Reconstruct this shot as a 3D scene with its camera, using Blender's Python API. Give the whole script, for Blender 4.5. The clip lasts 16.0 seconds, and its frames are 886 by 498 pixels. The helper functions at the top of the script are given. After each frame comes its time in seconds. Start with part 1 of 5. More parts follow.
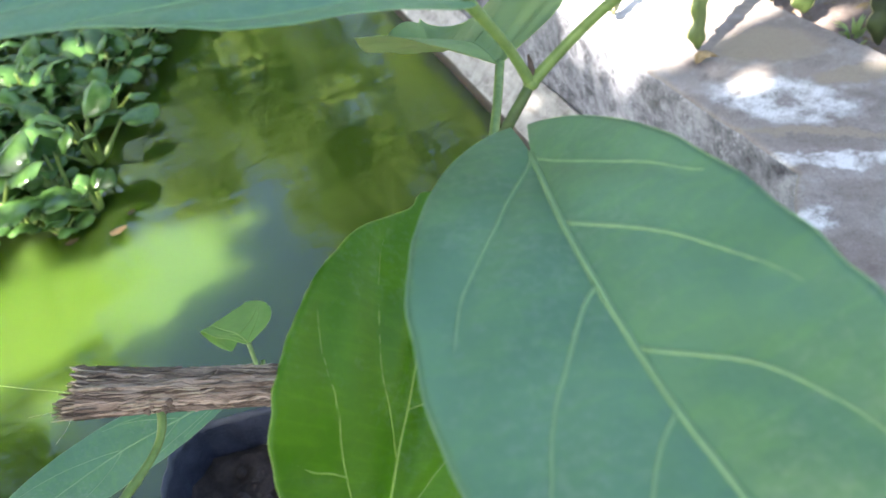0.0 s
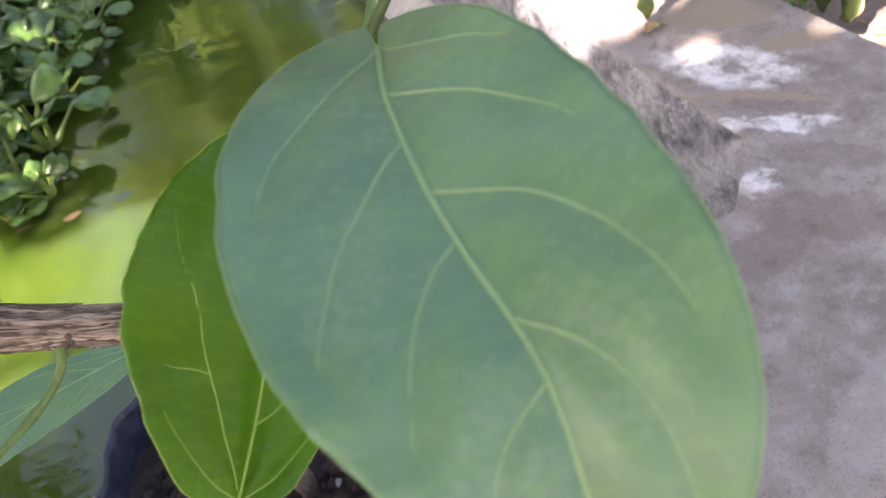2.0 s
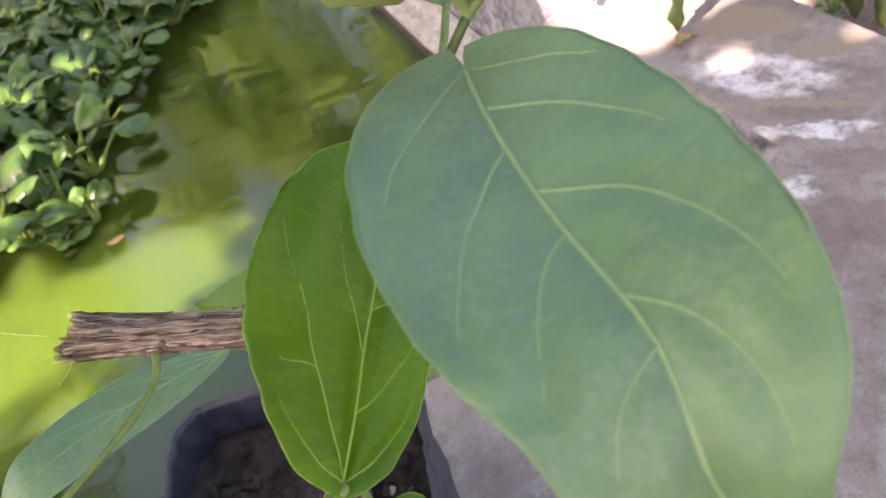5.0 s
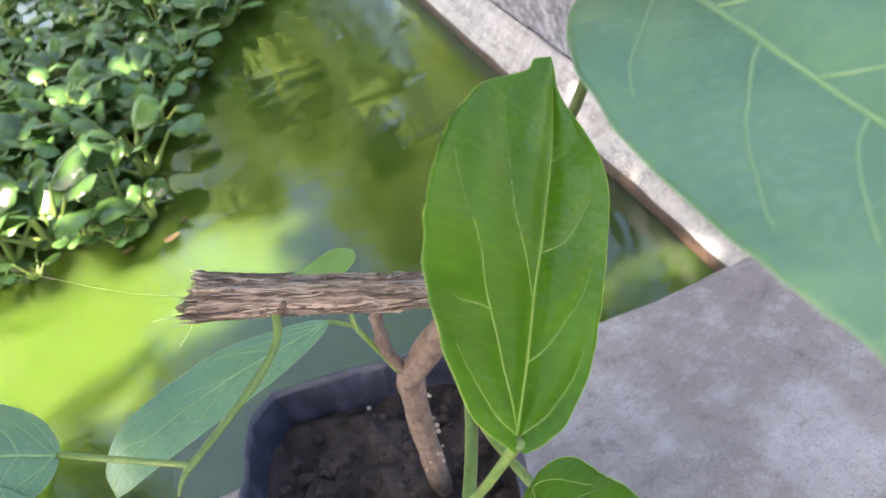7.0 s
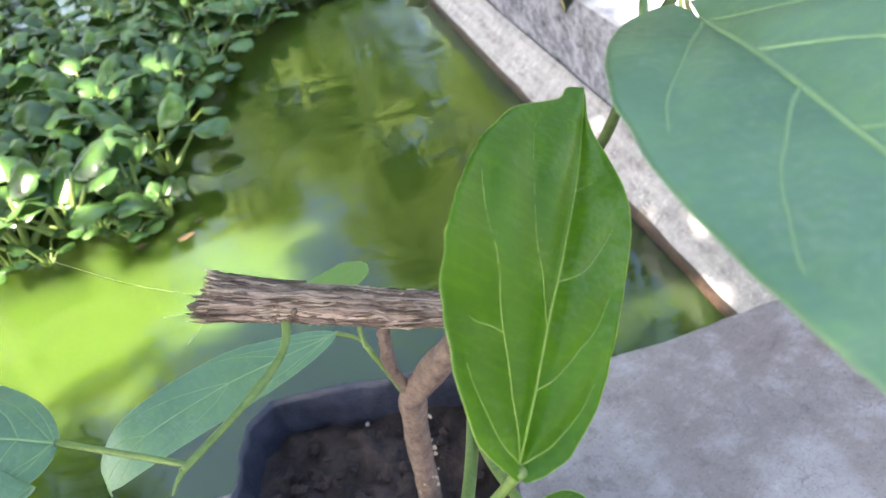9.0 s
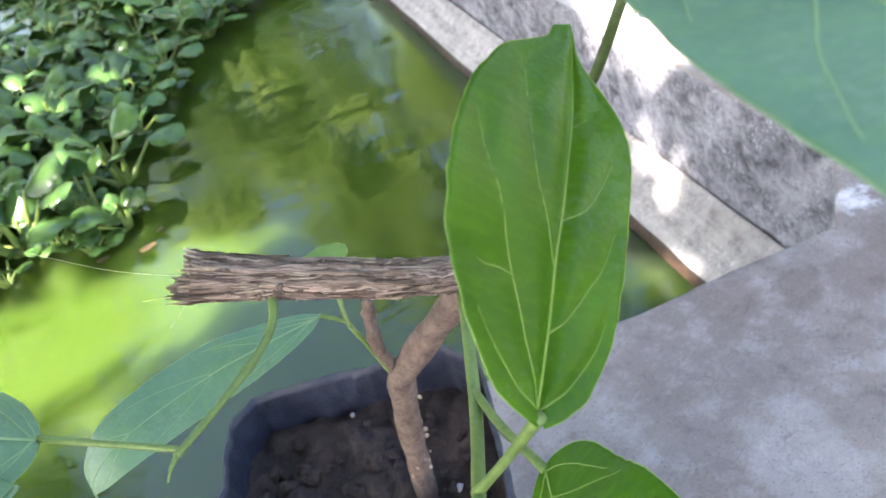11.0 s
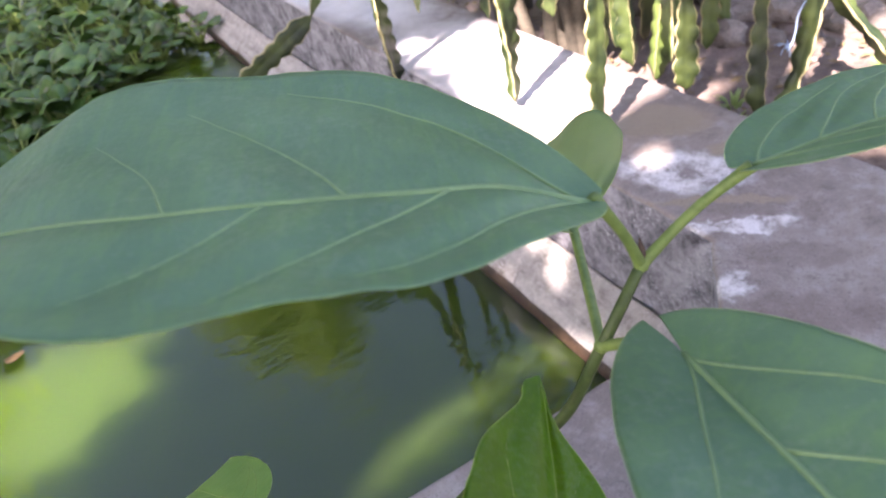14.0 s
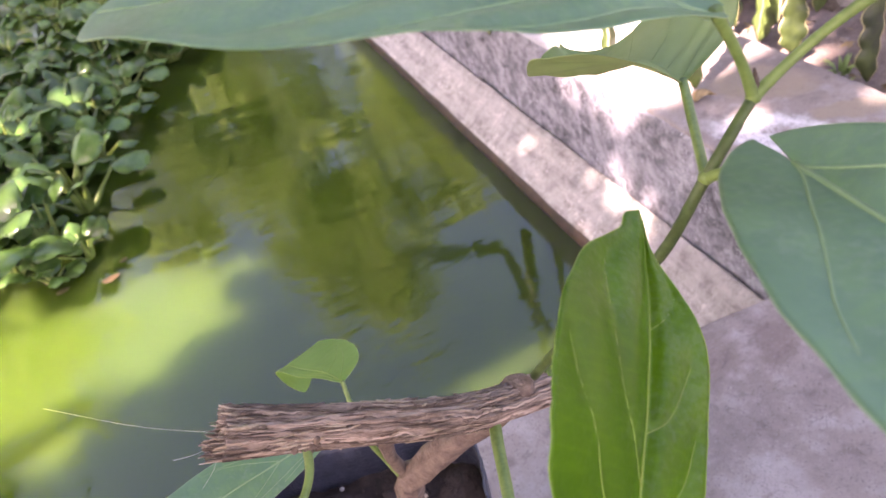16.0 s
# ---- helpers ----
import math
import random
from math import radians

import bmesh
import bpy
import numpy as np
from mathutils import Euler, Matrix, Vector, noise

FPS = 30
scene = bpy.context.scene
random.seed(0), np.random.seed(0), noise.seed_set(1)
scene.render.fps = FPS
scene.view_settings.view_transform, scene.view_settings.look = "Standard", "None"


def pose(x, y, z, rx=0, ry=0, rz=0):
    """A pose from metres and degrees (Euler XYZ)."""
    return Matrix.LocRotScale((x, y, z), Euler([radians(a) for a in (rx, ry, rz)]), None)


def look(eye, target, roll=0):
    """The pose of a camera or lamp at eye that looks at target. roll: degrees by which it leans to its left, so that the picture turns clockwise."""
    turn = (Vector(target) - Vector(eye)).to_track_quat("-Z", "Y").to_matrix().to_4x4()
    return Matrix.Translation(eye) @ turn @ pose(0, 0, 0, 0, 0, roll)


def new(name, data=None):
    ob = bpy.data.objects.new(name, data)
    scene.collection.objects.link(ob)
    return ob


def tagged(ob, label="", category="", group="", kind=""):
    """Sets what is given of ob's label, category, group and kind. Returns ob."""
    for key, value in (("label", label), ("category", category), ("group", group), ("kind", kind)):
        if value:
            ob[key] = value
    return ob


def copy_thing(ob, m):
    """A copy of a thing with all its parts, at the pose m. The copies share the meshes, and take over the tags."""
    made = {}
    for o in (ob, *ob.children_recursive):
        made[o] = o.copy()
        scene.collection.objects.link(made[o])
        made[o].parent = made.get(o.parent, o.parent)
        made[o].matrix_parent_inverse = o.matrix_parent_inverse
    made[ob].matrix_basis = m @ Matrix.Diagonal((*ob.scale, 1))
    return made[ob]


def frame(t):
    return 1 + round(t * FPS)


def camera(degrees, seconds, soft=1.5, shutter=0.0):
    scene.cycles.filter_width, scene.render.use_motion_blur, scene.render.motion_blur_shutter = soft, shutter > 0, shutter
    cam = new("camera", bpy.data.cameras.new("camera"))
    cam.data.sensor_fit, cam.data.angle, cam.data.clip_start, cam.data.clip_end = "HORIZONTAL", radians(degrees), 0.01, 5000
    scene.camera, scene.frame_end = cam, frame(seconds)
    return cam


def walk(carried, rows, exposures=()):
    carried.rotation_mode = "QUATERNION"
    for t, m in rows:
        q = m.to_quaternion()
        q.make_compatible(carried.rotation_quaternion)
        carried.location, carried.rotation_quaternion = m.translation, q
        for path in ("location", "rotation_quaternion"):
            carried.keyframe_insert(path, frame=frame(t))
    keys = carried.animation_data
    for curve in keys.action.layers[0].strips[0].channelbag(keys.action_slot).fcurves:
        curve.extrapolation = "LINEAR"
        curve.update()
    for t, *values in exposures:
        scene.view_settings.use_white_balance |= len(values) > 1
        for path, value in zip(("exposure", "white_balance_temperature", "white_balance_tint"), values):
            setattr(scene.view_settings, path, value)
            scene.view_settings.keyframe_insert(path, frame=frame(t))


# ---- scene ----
cam = camera(61.5, 16.0)
PATH = [
    (0, (-0.54, -0.564, 0.575), (-0.251, 0.947, -0.703), -15.2),
    (0.5, (-0.533, -0.566, 0.576), (-0.222, 0.942, -0.701), -15.1),
    (1, (-0.529, -0.57, 0.572), (-0.204, 0.923, -0.719), -15.6),
    (1.5, (-0.524, -0.578, 0.568), (-0.183, 0.9, -0.736), -16.3),
    (2, (-0.529, -0.581, 0.562), (-0.183, 0.876, -0.764), -15.1),
    (2.5, (-0.529, -0.587, 0.553), (-0.181, 0.85, -0.794), -14.7),
    (3, (-0.529, -0.598, 0.555), (-0.17, 0.852, -0.775), -15.0),
    (3.5, (-0.531, -0.603, 0.558), (-0.177, 0.853, -0.767), -15.4),
    (4, (-0.53, -0.597, 0.565), (-0.172, 0.874, -0.742), -15.7),
    (4.5, (-0.533, -0.592, 0.569), (-0.191, 0.897, -0.722), -15.7),
    (5, (-0.541, -0.588, 0.57), (-0.249, 0.925, -0.705), -17.9),
    (7.5, (-0.568, -0.577, 0.557), (-0.388, 0.99, -0.672), -19.2),
    (8, (-0.566, -0.578, 0.555), (-0.388, 0.998, -0.664), -16.4),
    (8.5, (-0.561, -0.577, 0.558), (-0.372, 1.013, -0.641), -15.8),
    (9, (-0.568, -0.577, 0.56), (-0.374, 1.02, -0.628), -15.3),
    (11.5, (-0.576, -0.573, 0.55), (-0.273, 0.982, -0.671), -17.6),
    (12, (-0.569, -0.563, 0.564), (-0.186, 0.984, -0.644), -16.2),
    (12.5, (-0.572, -0.547, 0.572), (0.011, 0.951, -0.618), -13.6),
    (13, (-0.586, -0.575, 0.591), (0.128, 0.883, -0.577), -12.9),
    (13.5, (-0.575, -0.558, 0.603), (0.128, 0.929, -0.535), -12.7),
    (14, (-0.563, -0.532, 0.594), (0.041, 0.973, -0.576), -13.8),
    (14.5, (-0.558, -0.522, 0.594), (0.008, 0.983, -0.594), -13.7),
    (15, (-0.57, -0.533, 0.589), (-0.105, 0.991, -0.62), -15.3),
    (15.5, (-0.576, -0.542, 0.574), (-0.147, 0.982, -0.648), -13.7),
    (16, (-0.581, -0.547, 0.578), (-0.192, 1.003, -0.625), -14.4),
]
EXPOSURES = [(0.0, 3.15, 6300, 10), (1.5, 3.0, 6900, 19), (3.0, 3.0, 7800, 40), (4.5, 3.0, 7900, 36), (5.2, 3.1, 7600, 28), (7.5, 3.49, 6700, 20), (9.0, 3.47, 6500, 17),
             (11.5, 3.36, 6300, 17), (12.5, 3.15, 6100, 16), (13.5, 2.8, 6500, 26), (14.5, 2.87, 6900, 36), (15.5, 3.22, 7200, 44), (16.0, 3.26, 7200, 44)]
cam.data.dof.use_dof = True
cam.data.dof.focus_distance = 0.21
cam.data.dof.aperture_fstop = 34.0
walk(cam, [(t, look(eye, target, roll)) for t, eye, target, roll in PATH], EXPOSURES)

# ---------------------------------------------------------------- light
SUN = Vector((-0.58, -0.335, 0.743)).normalized()
world = bpy.data.worlds.new("sky")
scene.world = world
world.use_nodes = True
wn = world.node_tree.nodes
wl = world.node_tree.links
sky = wn.new("ShaderNodeTexSky")
sky.sky_type = "NISHITA"
sky.sun_disc = False
sky.dust_density = 3.0
sky.air_density = 1.2
sky.sun_elevation = math.asin(SUN.z)
sky.sun_rotation = math.atan2(SUN.x, SUN.y)
wn["Background"].inputs["Strength"].default_value = 0.08
wl.new(sky.outputs["Color"], wn["Background"].inputs["Color"])
sun_data = bpy.data.lights.new("sun", "SUN")
sun_data.energy = 5.0
sun_data.angle = radians(0.5)
sun_data.color = (1.0, 0.94, 0.84)
sun = new("sun", sun_data)
sun.matrix_world = look(SUN * 10, (0, 0, 0))


# ---------------------------------------------------------------- materials
def material(name):
    m = bpy.data.materials.new(name)
    m.use_nodes = True
    n = m.node_tree.nodes
    return m, n, m.node_tree.links, n["Principled BSDF"]


def noise_node(n, l, coord, scale, detail=4.0, rough=0.55, distortion=0.0):
    t = n.new("ShaderNodeTexNoise")
    t.inputs["Scale"].default_value = scale
    t.inputs["Detail"].default_value = detail
    t.inputs["Roughness"].default_value = rough
    t.inputs["Distortion"].default_value = distortion
    l.new(coord, t.inputs["Vector"])
    return t.outputs["Fac"]


def ramp_node(n, l, fac, stops):
    r = n.new("ShaderNodeValToRGB")
    e = r.color_ramp.elements
    while len(e) < len(stops):
        e.new(0.5)
    for k, (p, c) in zip(e, stops):
        k.position = p
        k.color = (*c, 1.0) if not isinstance(c, float) else (c, c, c, 1.0)
    l.new(fac, r.inputs["Fac"])
    return r.outputs["Color"]


def mix_node(n, l, fac, a, b, mode="MIX"):
    m = n.new("ShaderNodeMix")
    m.data_type = "RGBA"
    m.blend_type = mode
    for value, socket in ((fac, m.inputs["Factor"]), (a, m.inputs["A"]), (b, m.inputs["B"])):
        if isinstance(value, bpy.types.NodeSocket):
            l.new(value, socket)
        elif isinstance(value, tuple):
            socket.default_value = (*value, 1.0)
        else:
            socket.default_value = value
    return m.outputs["Result"]


def math_node(n, l, op, a, b=0.0):
    m = n.new("ShaderNodeMath")
    m.operation = op
    for value, socket in ((a, m.inputs[0]), (b, m.inputs[1])):
        if isinstance(value, bpy.types.NodeSocket):
            l.new(value, socket)
        else:
            socket.default_value = value
    return m.outputs[0]


def bump_node(n, l, bsdf, height, strength, distance):
    b = n.new("ShaderNodeBump")
    b.inputs["Strength"].default_value = strength
    b.inputs["Distance"].default_value = distance
    l.new(height, b.inputs["Height"])
    l.new(b.outputs["Normal"], bsdf.inputs["Normal"])
    return b.outputs["Normal"]


def coords(n, kind="Object"):
    return n.new("ShaderNodeTexCoord").outputs[kind]


def plain(name, c1, c2, scale, rough=0.7, fine=8.0, bump=0.3, depth=0.002, vary=0.0, spec=0.5):
    """Two-scale mottled surface with a fine relief."""
    m, n, l, b = material(name)
    co = coords(n)
    big = noise_node(n, l, co, scale, 4.0, 0.6)
    small = noise_node(n, l, co, scale * fine, 5.0, 0.65)
    both = math_node(n, l, "ADD", math_node(n, l, "MULTIPLY", big, 0.6), math_node(n, l, "MULTIPLY", small, 0.4))
    col = ramp_node(n, l, both, ((0.35, c1), (0.65, c2)))
    if vary:
        info = n.new("ShaderNodeObjectInfo")
        hsv = n.new("ShaderNodeHueSaturation")
        mr = n.new("ShaderNodeMapRange")
        mr.inputs["To Min"].default_value = 1 - vary
        mr.inputs["To Max"].default_value = 1 + vary
        l.new(info.outputs["Random"], mr.inputs["Value"])
        l.new(mr.outputs["Result"], hsv.inputs["Value"])
        l.new(col, hsv.inputs["Color"])
        col = hsv.outputs["Color"]
    l.new(col, b.inputs["Base Color"])
    b.inputs["Roughness"].default_value = rough
    b.inputs["Specular IOR Level"].default_value = spec
    bump_node(n, l, b, both, bump, depth)
    return m


def leaf_material(name, c1, c2, through_colour, scale=60.0, rough=0.4, thin=0.3, vary=0.0, spec=0.5, island=0.0, span=0.15, dust=0.0):
    """Leaf tissue: mottled, glossy above, cross veins between the ribs, some light passes through."""
    m, n, l, b = material(name)
    co = coords(n)
    big = noise_node(n, l, co, scale, 3.0)
    small = noise_node(n, l, co, scale * 12, 3.0, 0.6)
    cell = n.new("ShaderNodeTexVoronoi")
    cell.feature = "DISTANCE_TO_EDGE"
    cell.inputs["Scale"].default_value = scale * 5
    l.new(co, cell.inputs["Vector"])
    net = ramp_node(n, l, cell.outputs["Distance"], ((0.0, 1.0), (0.12, 0.0)))
    col = ramp_node(n, l, big, ((0.5 - span, c1), (0.5 + span, c2)))
    col = mix_node(n, l, math_node(n, l, "MULTIPLY", net, 0.05), col, through_colour)
    mp = n.new("ShaderNodeMapping")
    mp.inputs["Scale"].default_value = (46.0, 3.0, 1.0)
    l.new(coords(n, "UV"), mp.inputs["Vector"])
    ladder = noise_node(n, l, mp.outputs["Vector"], 1.0, 3.0, 0.5, 0.5)
    col = mix_node(n, l, ramp_node(n, l, ladder, ((0.5, 0.0), (0.62, 0.1))), col, through_colour)
    if dust:
        specks = math_node(n, l, "MULTIPLY", noise_node(n, l, co, 700.0, 3.0, 0.6), noise_node(n, l, co, 45.0, 3.0, 0.6))
        col = mix_node(n, l, ramp_node(n, l, specks, ((0.27, 0.0), (0.42, dust))), col, (0.45, 0.5, 0.4))
    if vary or island:
        hsv = n.new("ShaderNodeHueSaturation")
        mr = n.new("ShaderNodeMapRange")
        mr.inputs["To Min"].default_value = 1 - max(vary, island)
        mr.inputs["To Max"].default_value = 1 + max(vary, island)
        if island:
            l.new(n.new("ShaderNodeNewGeometry").outputs["Random Per Island"], mr.inputs["Value"])
        else:
            l.new(n.new("ShaderNodeObjectInfo").outputs["Random"], mr.inputs["Value"])
        l.new(mr.outputs["Result"], hsv.inputs["Value"])
        l.new(col, hsv.inputs["Color"])
        col = hsv.outputs["Color"]
    l.new(col, b.inputs["Base Color"])
    b.inputs["Specular IOR Level"].default_value = spec
    rr = n.new("ShaderNodeMapRange")
    rr.inputs["To Min"].default_value = rough - 0.08
    rr.inputs["To Max"].default_value = rough + 0.12
    l.new(small, rr.inputs["Value"])
    l.new(rr.outputs["Result"], b.inputs["Roughness"])
    height = math_node(n, l, "ADD", math_node(n, l, "MULTIPLY", small, 0.4), math_node(n, l, "MULTIPLY", big, 0.6))
    height = math_node(n, l, "SUBTRACT", height, math_node(n, l, "MULTIPLY", ladder, 0.35))
    bump_node(n, l, b, height, 0.4, 0.001)
    tr = n.new("ShaderNodeBsdfTranslucent")
    tr.inputs["Color"].default_value = (*through_colour, 1.0)
    mix = n.new("ShaderNodeMixShader")
    mix.inputs["Fac"].default_value = thin
    l.new(b.outputs["BSDF"], mix.inputs[1])
    l.new(tr.outputs["BSDF"], mix.inputs[2])
    l.new(mix.outputs["Shader"], n["Material Output"].inputs["Surface"])
    return m


def blob_mask(n, l, co, spots):
    """Soft ragged patches round the given centres: (x, y, half length, half width, turn)."""
    wob = n.new("ShaderNodeTexNoise")
    wob.inputs["Scale"].default_value = 22.0
    wob.inputs["Detail"].default_value = 5.0
    wob.inputs["Roughness"].default_value = 0.65
    l.new(co, wob.inputs["Vector"])
    shift = n.new("ShaderNodeVectorMath")
    shift.operation = "MULTIPLY_ADD"
    shift.inputs[1].default_value = (0.07, 0.07, 0.0)
    l.new(wob.outputs["Color"], shift.inputs[0])
    l.new(co, shift.inputs[2])
    total = None
    for x, y, a, b, turn in spots:
        mp = n.new("ShaderNodeMapping")
        mp.vector_type = "TEXTURE"
        mp.inputs["Location"].default_value = (x + 0.035, y + 0.035, 0)
        mp.inputs["Rotation"].default_value = (0, 0, radians(turn))
        mp.inputs["Scale"].default_value = (a, b, 9)
        l.new(shift.outputs["Vector"], mp.inputs["Vector"])
        ln = n.new("ShaderNodeVectorMath")
        ln.operation = "LENGTH"
        l.new(mp.outputs["Vector"], ln.inputs[0])
        d = math_node(n, l, "SUBTRACT", 1.15, ln.outputs["Value"])
        total = d if total is None else math_node(n, l, "MAXIMUM", total, d)
    return math_node(n, l, "MINIMUM", math_node(n, l, "MAXIMUM", math_node(n, l, "MULTIPLY", total, 3.0), 0.0), 1.0)


def concrete_deck_material():
    m, n, l, b = material("deck_concrete")
    co = coords(n)
    big = noise_node(n, l, co, 5.0, 5.0, 0.6, 0.4)
    mid = noise_node(n, l, co, 26.0, 6.0, 0.7)
    fine = noise_node(n, l, co, 260.0, 4.0, 0.7)
    col = ramp_node(n, l, big, ((0.36, (0.195, 0.16, 0.143)), (0.5, (0.243, 0.207, 0.188)), (0.64, (0.293, 0.258, 0.238))))
    col = mix_node(n, l, ramp_node(n, l, mid, ((0.5, 0.0), (0.66, 0.4))), col, (0.44, 0.41, 0.4))
    col = mix_node(n, l, ramp_node(n, l, mid, ((0.35, 0.6), (0.45, 0.0))), col, (0.13, 0.098, 0.09))
    white = blob_mask(n, l, co, ((0.09, 0.14, 0.095, 0.05, -58), (0.045, 0.0, 0.075, 0.016, -35), (-0.045, -0.07, 0.03, 0.018, 45)))
    white = math_node(n, l, "MULTIPLY", white, ramp_node(n, l, mid, ((0.4, 0.12), (0.56, 0.95))))
    col = mix_node(n, l, white, col, (0.66, 0.64, 0.64))
    far = blob_mask(n, l, co, ((0.12, 0.75, 0.3, 0.14, 90), (0.13, 1.9, 0.9, 0.16, 90), (0.13, 3.6, 1.0, 0.16, 90)))
    far = math_node(n, l, "MULTIPLY", far, ramp_node(n, l, big, ((0.36, 0.45), (0.56, 0.9))))
    col = mix_node(n, l, far, col, (0.64, 0.62, 0.635))
    faint = blob_mask(n, l, co, ((-0.16, -0.36, 0.07, 0.035, 20), (-0.3, -0.3, 0.06, 0.04, 60)))
    col = mix_node(n, l, math_node(n, l, "MULTIPLY", faint, 0.22), col, (0.55, 0.52, 0.53))
    brown = blob_mask(n, l, co, ((0.17, 0.27, 0.075, 0.05, -40), (0.07, 0.055, 0.09, 0.012, -42), (0.2, 0.13, 0.05, 0.02, -20)))
    col = mix_node(n, l, math_node(n, l, "MULTIPLY", brown, 0.9), col, (0.27, 0.22, 0.165))
    dark = blob_mask(n, l, co, ((-0.11, -0.165, 0.05, 0.03, 10), (-0.18, -0.15, 0.03, 0.02, 40), (-0.02, -0.16, 0.08, 0.04, -30), (0.05, -0.08, 0.06, 0.03, -40), (-0.014, -0.153, 0.006, 0.005, 0)))
    col = mix_node(n, l, math_node(n, l, "MULTIPLY", dark, 0.45), col, (0.14, 0.1, 0.085))
    vor = n.new("ShaderNodeTexVoronoi")
    vor.feature = "DISTANCE_TO_EDGE"
    vor.inputs["Scale"].default_value = 115.0
    bent = n.new("ShaderNodeVectorMath")
    bent.operation = "MULTIPLY_ADD"
    bent.inputs[1].default_value = (0.03, 0.03, 0.0)
    wob = n.new("ShaderNodeTexNoise")
    wob.inputs["Scale"].default_value = 60.0
    wob.inputs["Detail"].default_value = 3.0
    l.new(co, wob.inputs["Vector"])
    l.new(wob.outputs["Color"], bent.inputs[0])
    l.new(co, bent.inputs[2])
    l.new(bent.outputs["Vector"], vor.inputs["Vector"])
    crack = ramp_node(n, l, vor.outputs["Distance"], ((0.0, 1.0), (0.07, 0.0)))
    crack = math_node(n, l, "MULTIPLY", crack, ramp_node(n, l, noise_node(n, l, co, 9.0, 4.0, 0.6), ((0.5, 0.0), (0.68, 0.4))))
    col = mix_node(n, l, crack, col, (0.1, 0.085, 0.08))
    wide = n.new("ShaderNodeTexVoronoi")
    wide.feature = "DISTANCE_TO_EDGE"
    wide.inputs["Scale"].default_value = 24.0
    l.new(bent.outputs["Vector"], wide.inputs["Vector"])
    split = math_node(n, l, "MULTIPLY", ramp_node(n, l, wide.outputs["Distance"], ((0.0, 1.0), (0.022, 0.0))), ramp_node(n, l, noise_node(n, l, co, 13.0, 3.0, 0.6), ((0.55, 0.0), (0.62, 0.4))))
    col = mix_node(n, l, split, col, (0.07, 0.06, 0.055))
    grit = noise_node(n, l, co, 420.0, 3.0, 0.7)
    col = mix_node(n, l, ramp_node(n, l, grit, ((0.32, 0.7), (0.43, 0.0))), col, (0.09, 0.075, 0.07))
    col = mix_node(n, l, ramp_node(n, l, fine, ((0.56, 0.0), (0.72, 0.2))), col, (0.5, 0.48, 0.47))
    l.new(col, b.inputs["Base Color"])
    b.inputs["Roughness"].default_value = 0.85
    h = math_node(n, l, "ADD", math_node(n, l, "MULTIPLY", mid, 0.7), math_node(n, l, "MULTIPLY", fine, 0.3))
    bump_node(n, l, b, math_node(n, l, "SUBTRACT", h, math_node(n, l, "MULTIPLY", crack, 0.5)), 0.6, 0.004)
    return m


def concrete_face_material(name, light, mid_c, dark, streak=(7.0, 7.0, 3.0), stops=(0.43, 0.5, 0.6)):
    """Weathered upright concrete with dark algae and pale streaks."""
    m, n, l, b = material(name)
    co = coords(n)
    mp = n.new("ShaderNodeMapping")
    mp.inputs["Scale"].default_value = streak
    l.new(co, mp.inputs["Vector"])
    st = noise_node(n, l, mp.outputs["Vector"], 1.6, 6.0, 0.7, 0.3)
    spots = noise_node(n, l, co, 34.0, 7.0, 0.78, 0.5)
    fine = noise_node(n, l, co, 240.0, 4.0, 0.65)
    both = math_node(n, l, "ADD", math_node(n, l, "MULTIPLY", st, 0.45), math_node(n, l, "MULTIPLY", spots, 0.55))
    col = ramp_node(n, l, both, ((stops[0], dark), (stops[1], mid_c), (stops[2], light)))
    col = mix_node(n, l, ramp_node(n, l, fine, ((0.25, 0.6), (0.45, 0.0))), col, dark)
    flake = noise_node(n, l, co, 120.0, 5.0, 0.75, 0.8)
    col = mix_node(n, l, math_node(n, l, "MULTIPLY", ramp_node(n, l, flake, ((0.54, 0.0), (0.6, 0.75))), ramp_node(n, l, noise_node(n, l, co, 16.0, 3.0), ((0.46, 0.0), (0.58, 1.0)))), col, tuple(min(0.7, c * 1.35) for c in light))
    l.new(col, b.inputs["Base Color"])
    b.inputs["Roughness"].default_value = 0.85
    h = math_node(n, l, "ADD", math_node(n, l, "MULTIPLY", spots, 0.7), math_node(n, l, "MULTIPLY", fine, 0.3))
    bump_node(n, l, b, h, 0.6, 0.004)
    return m


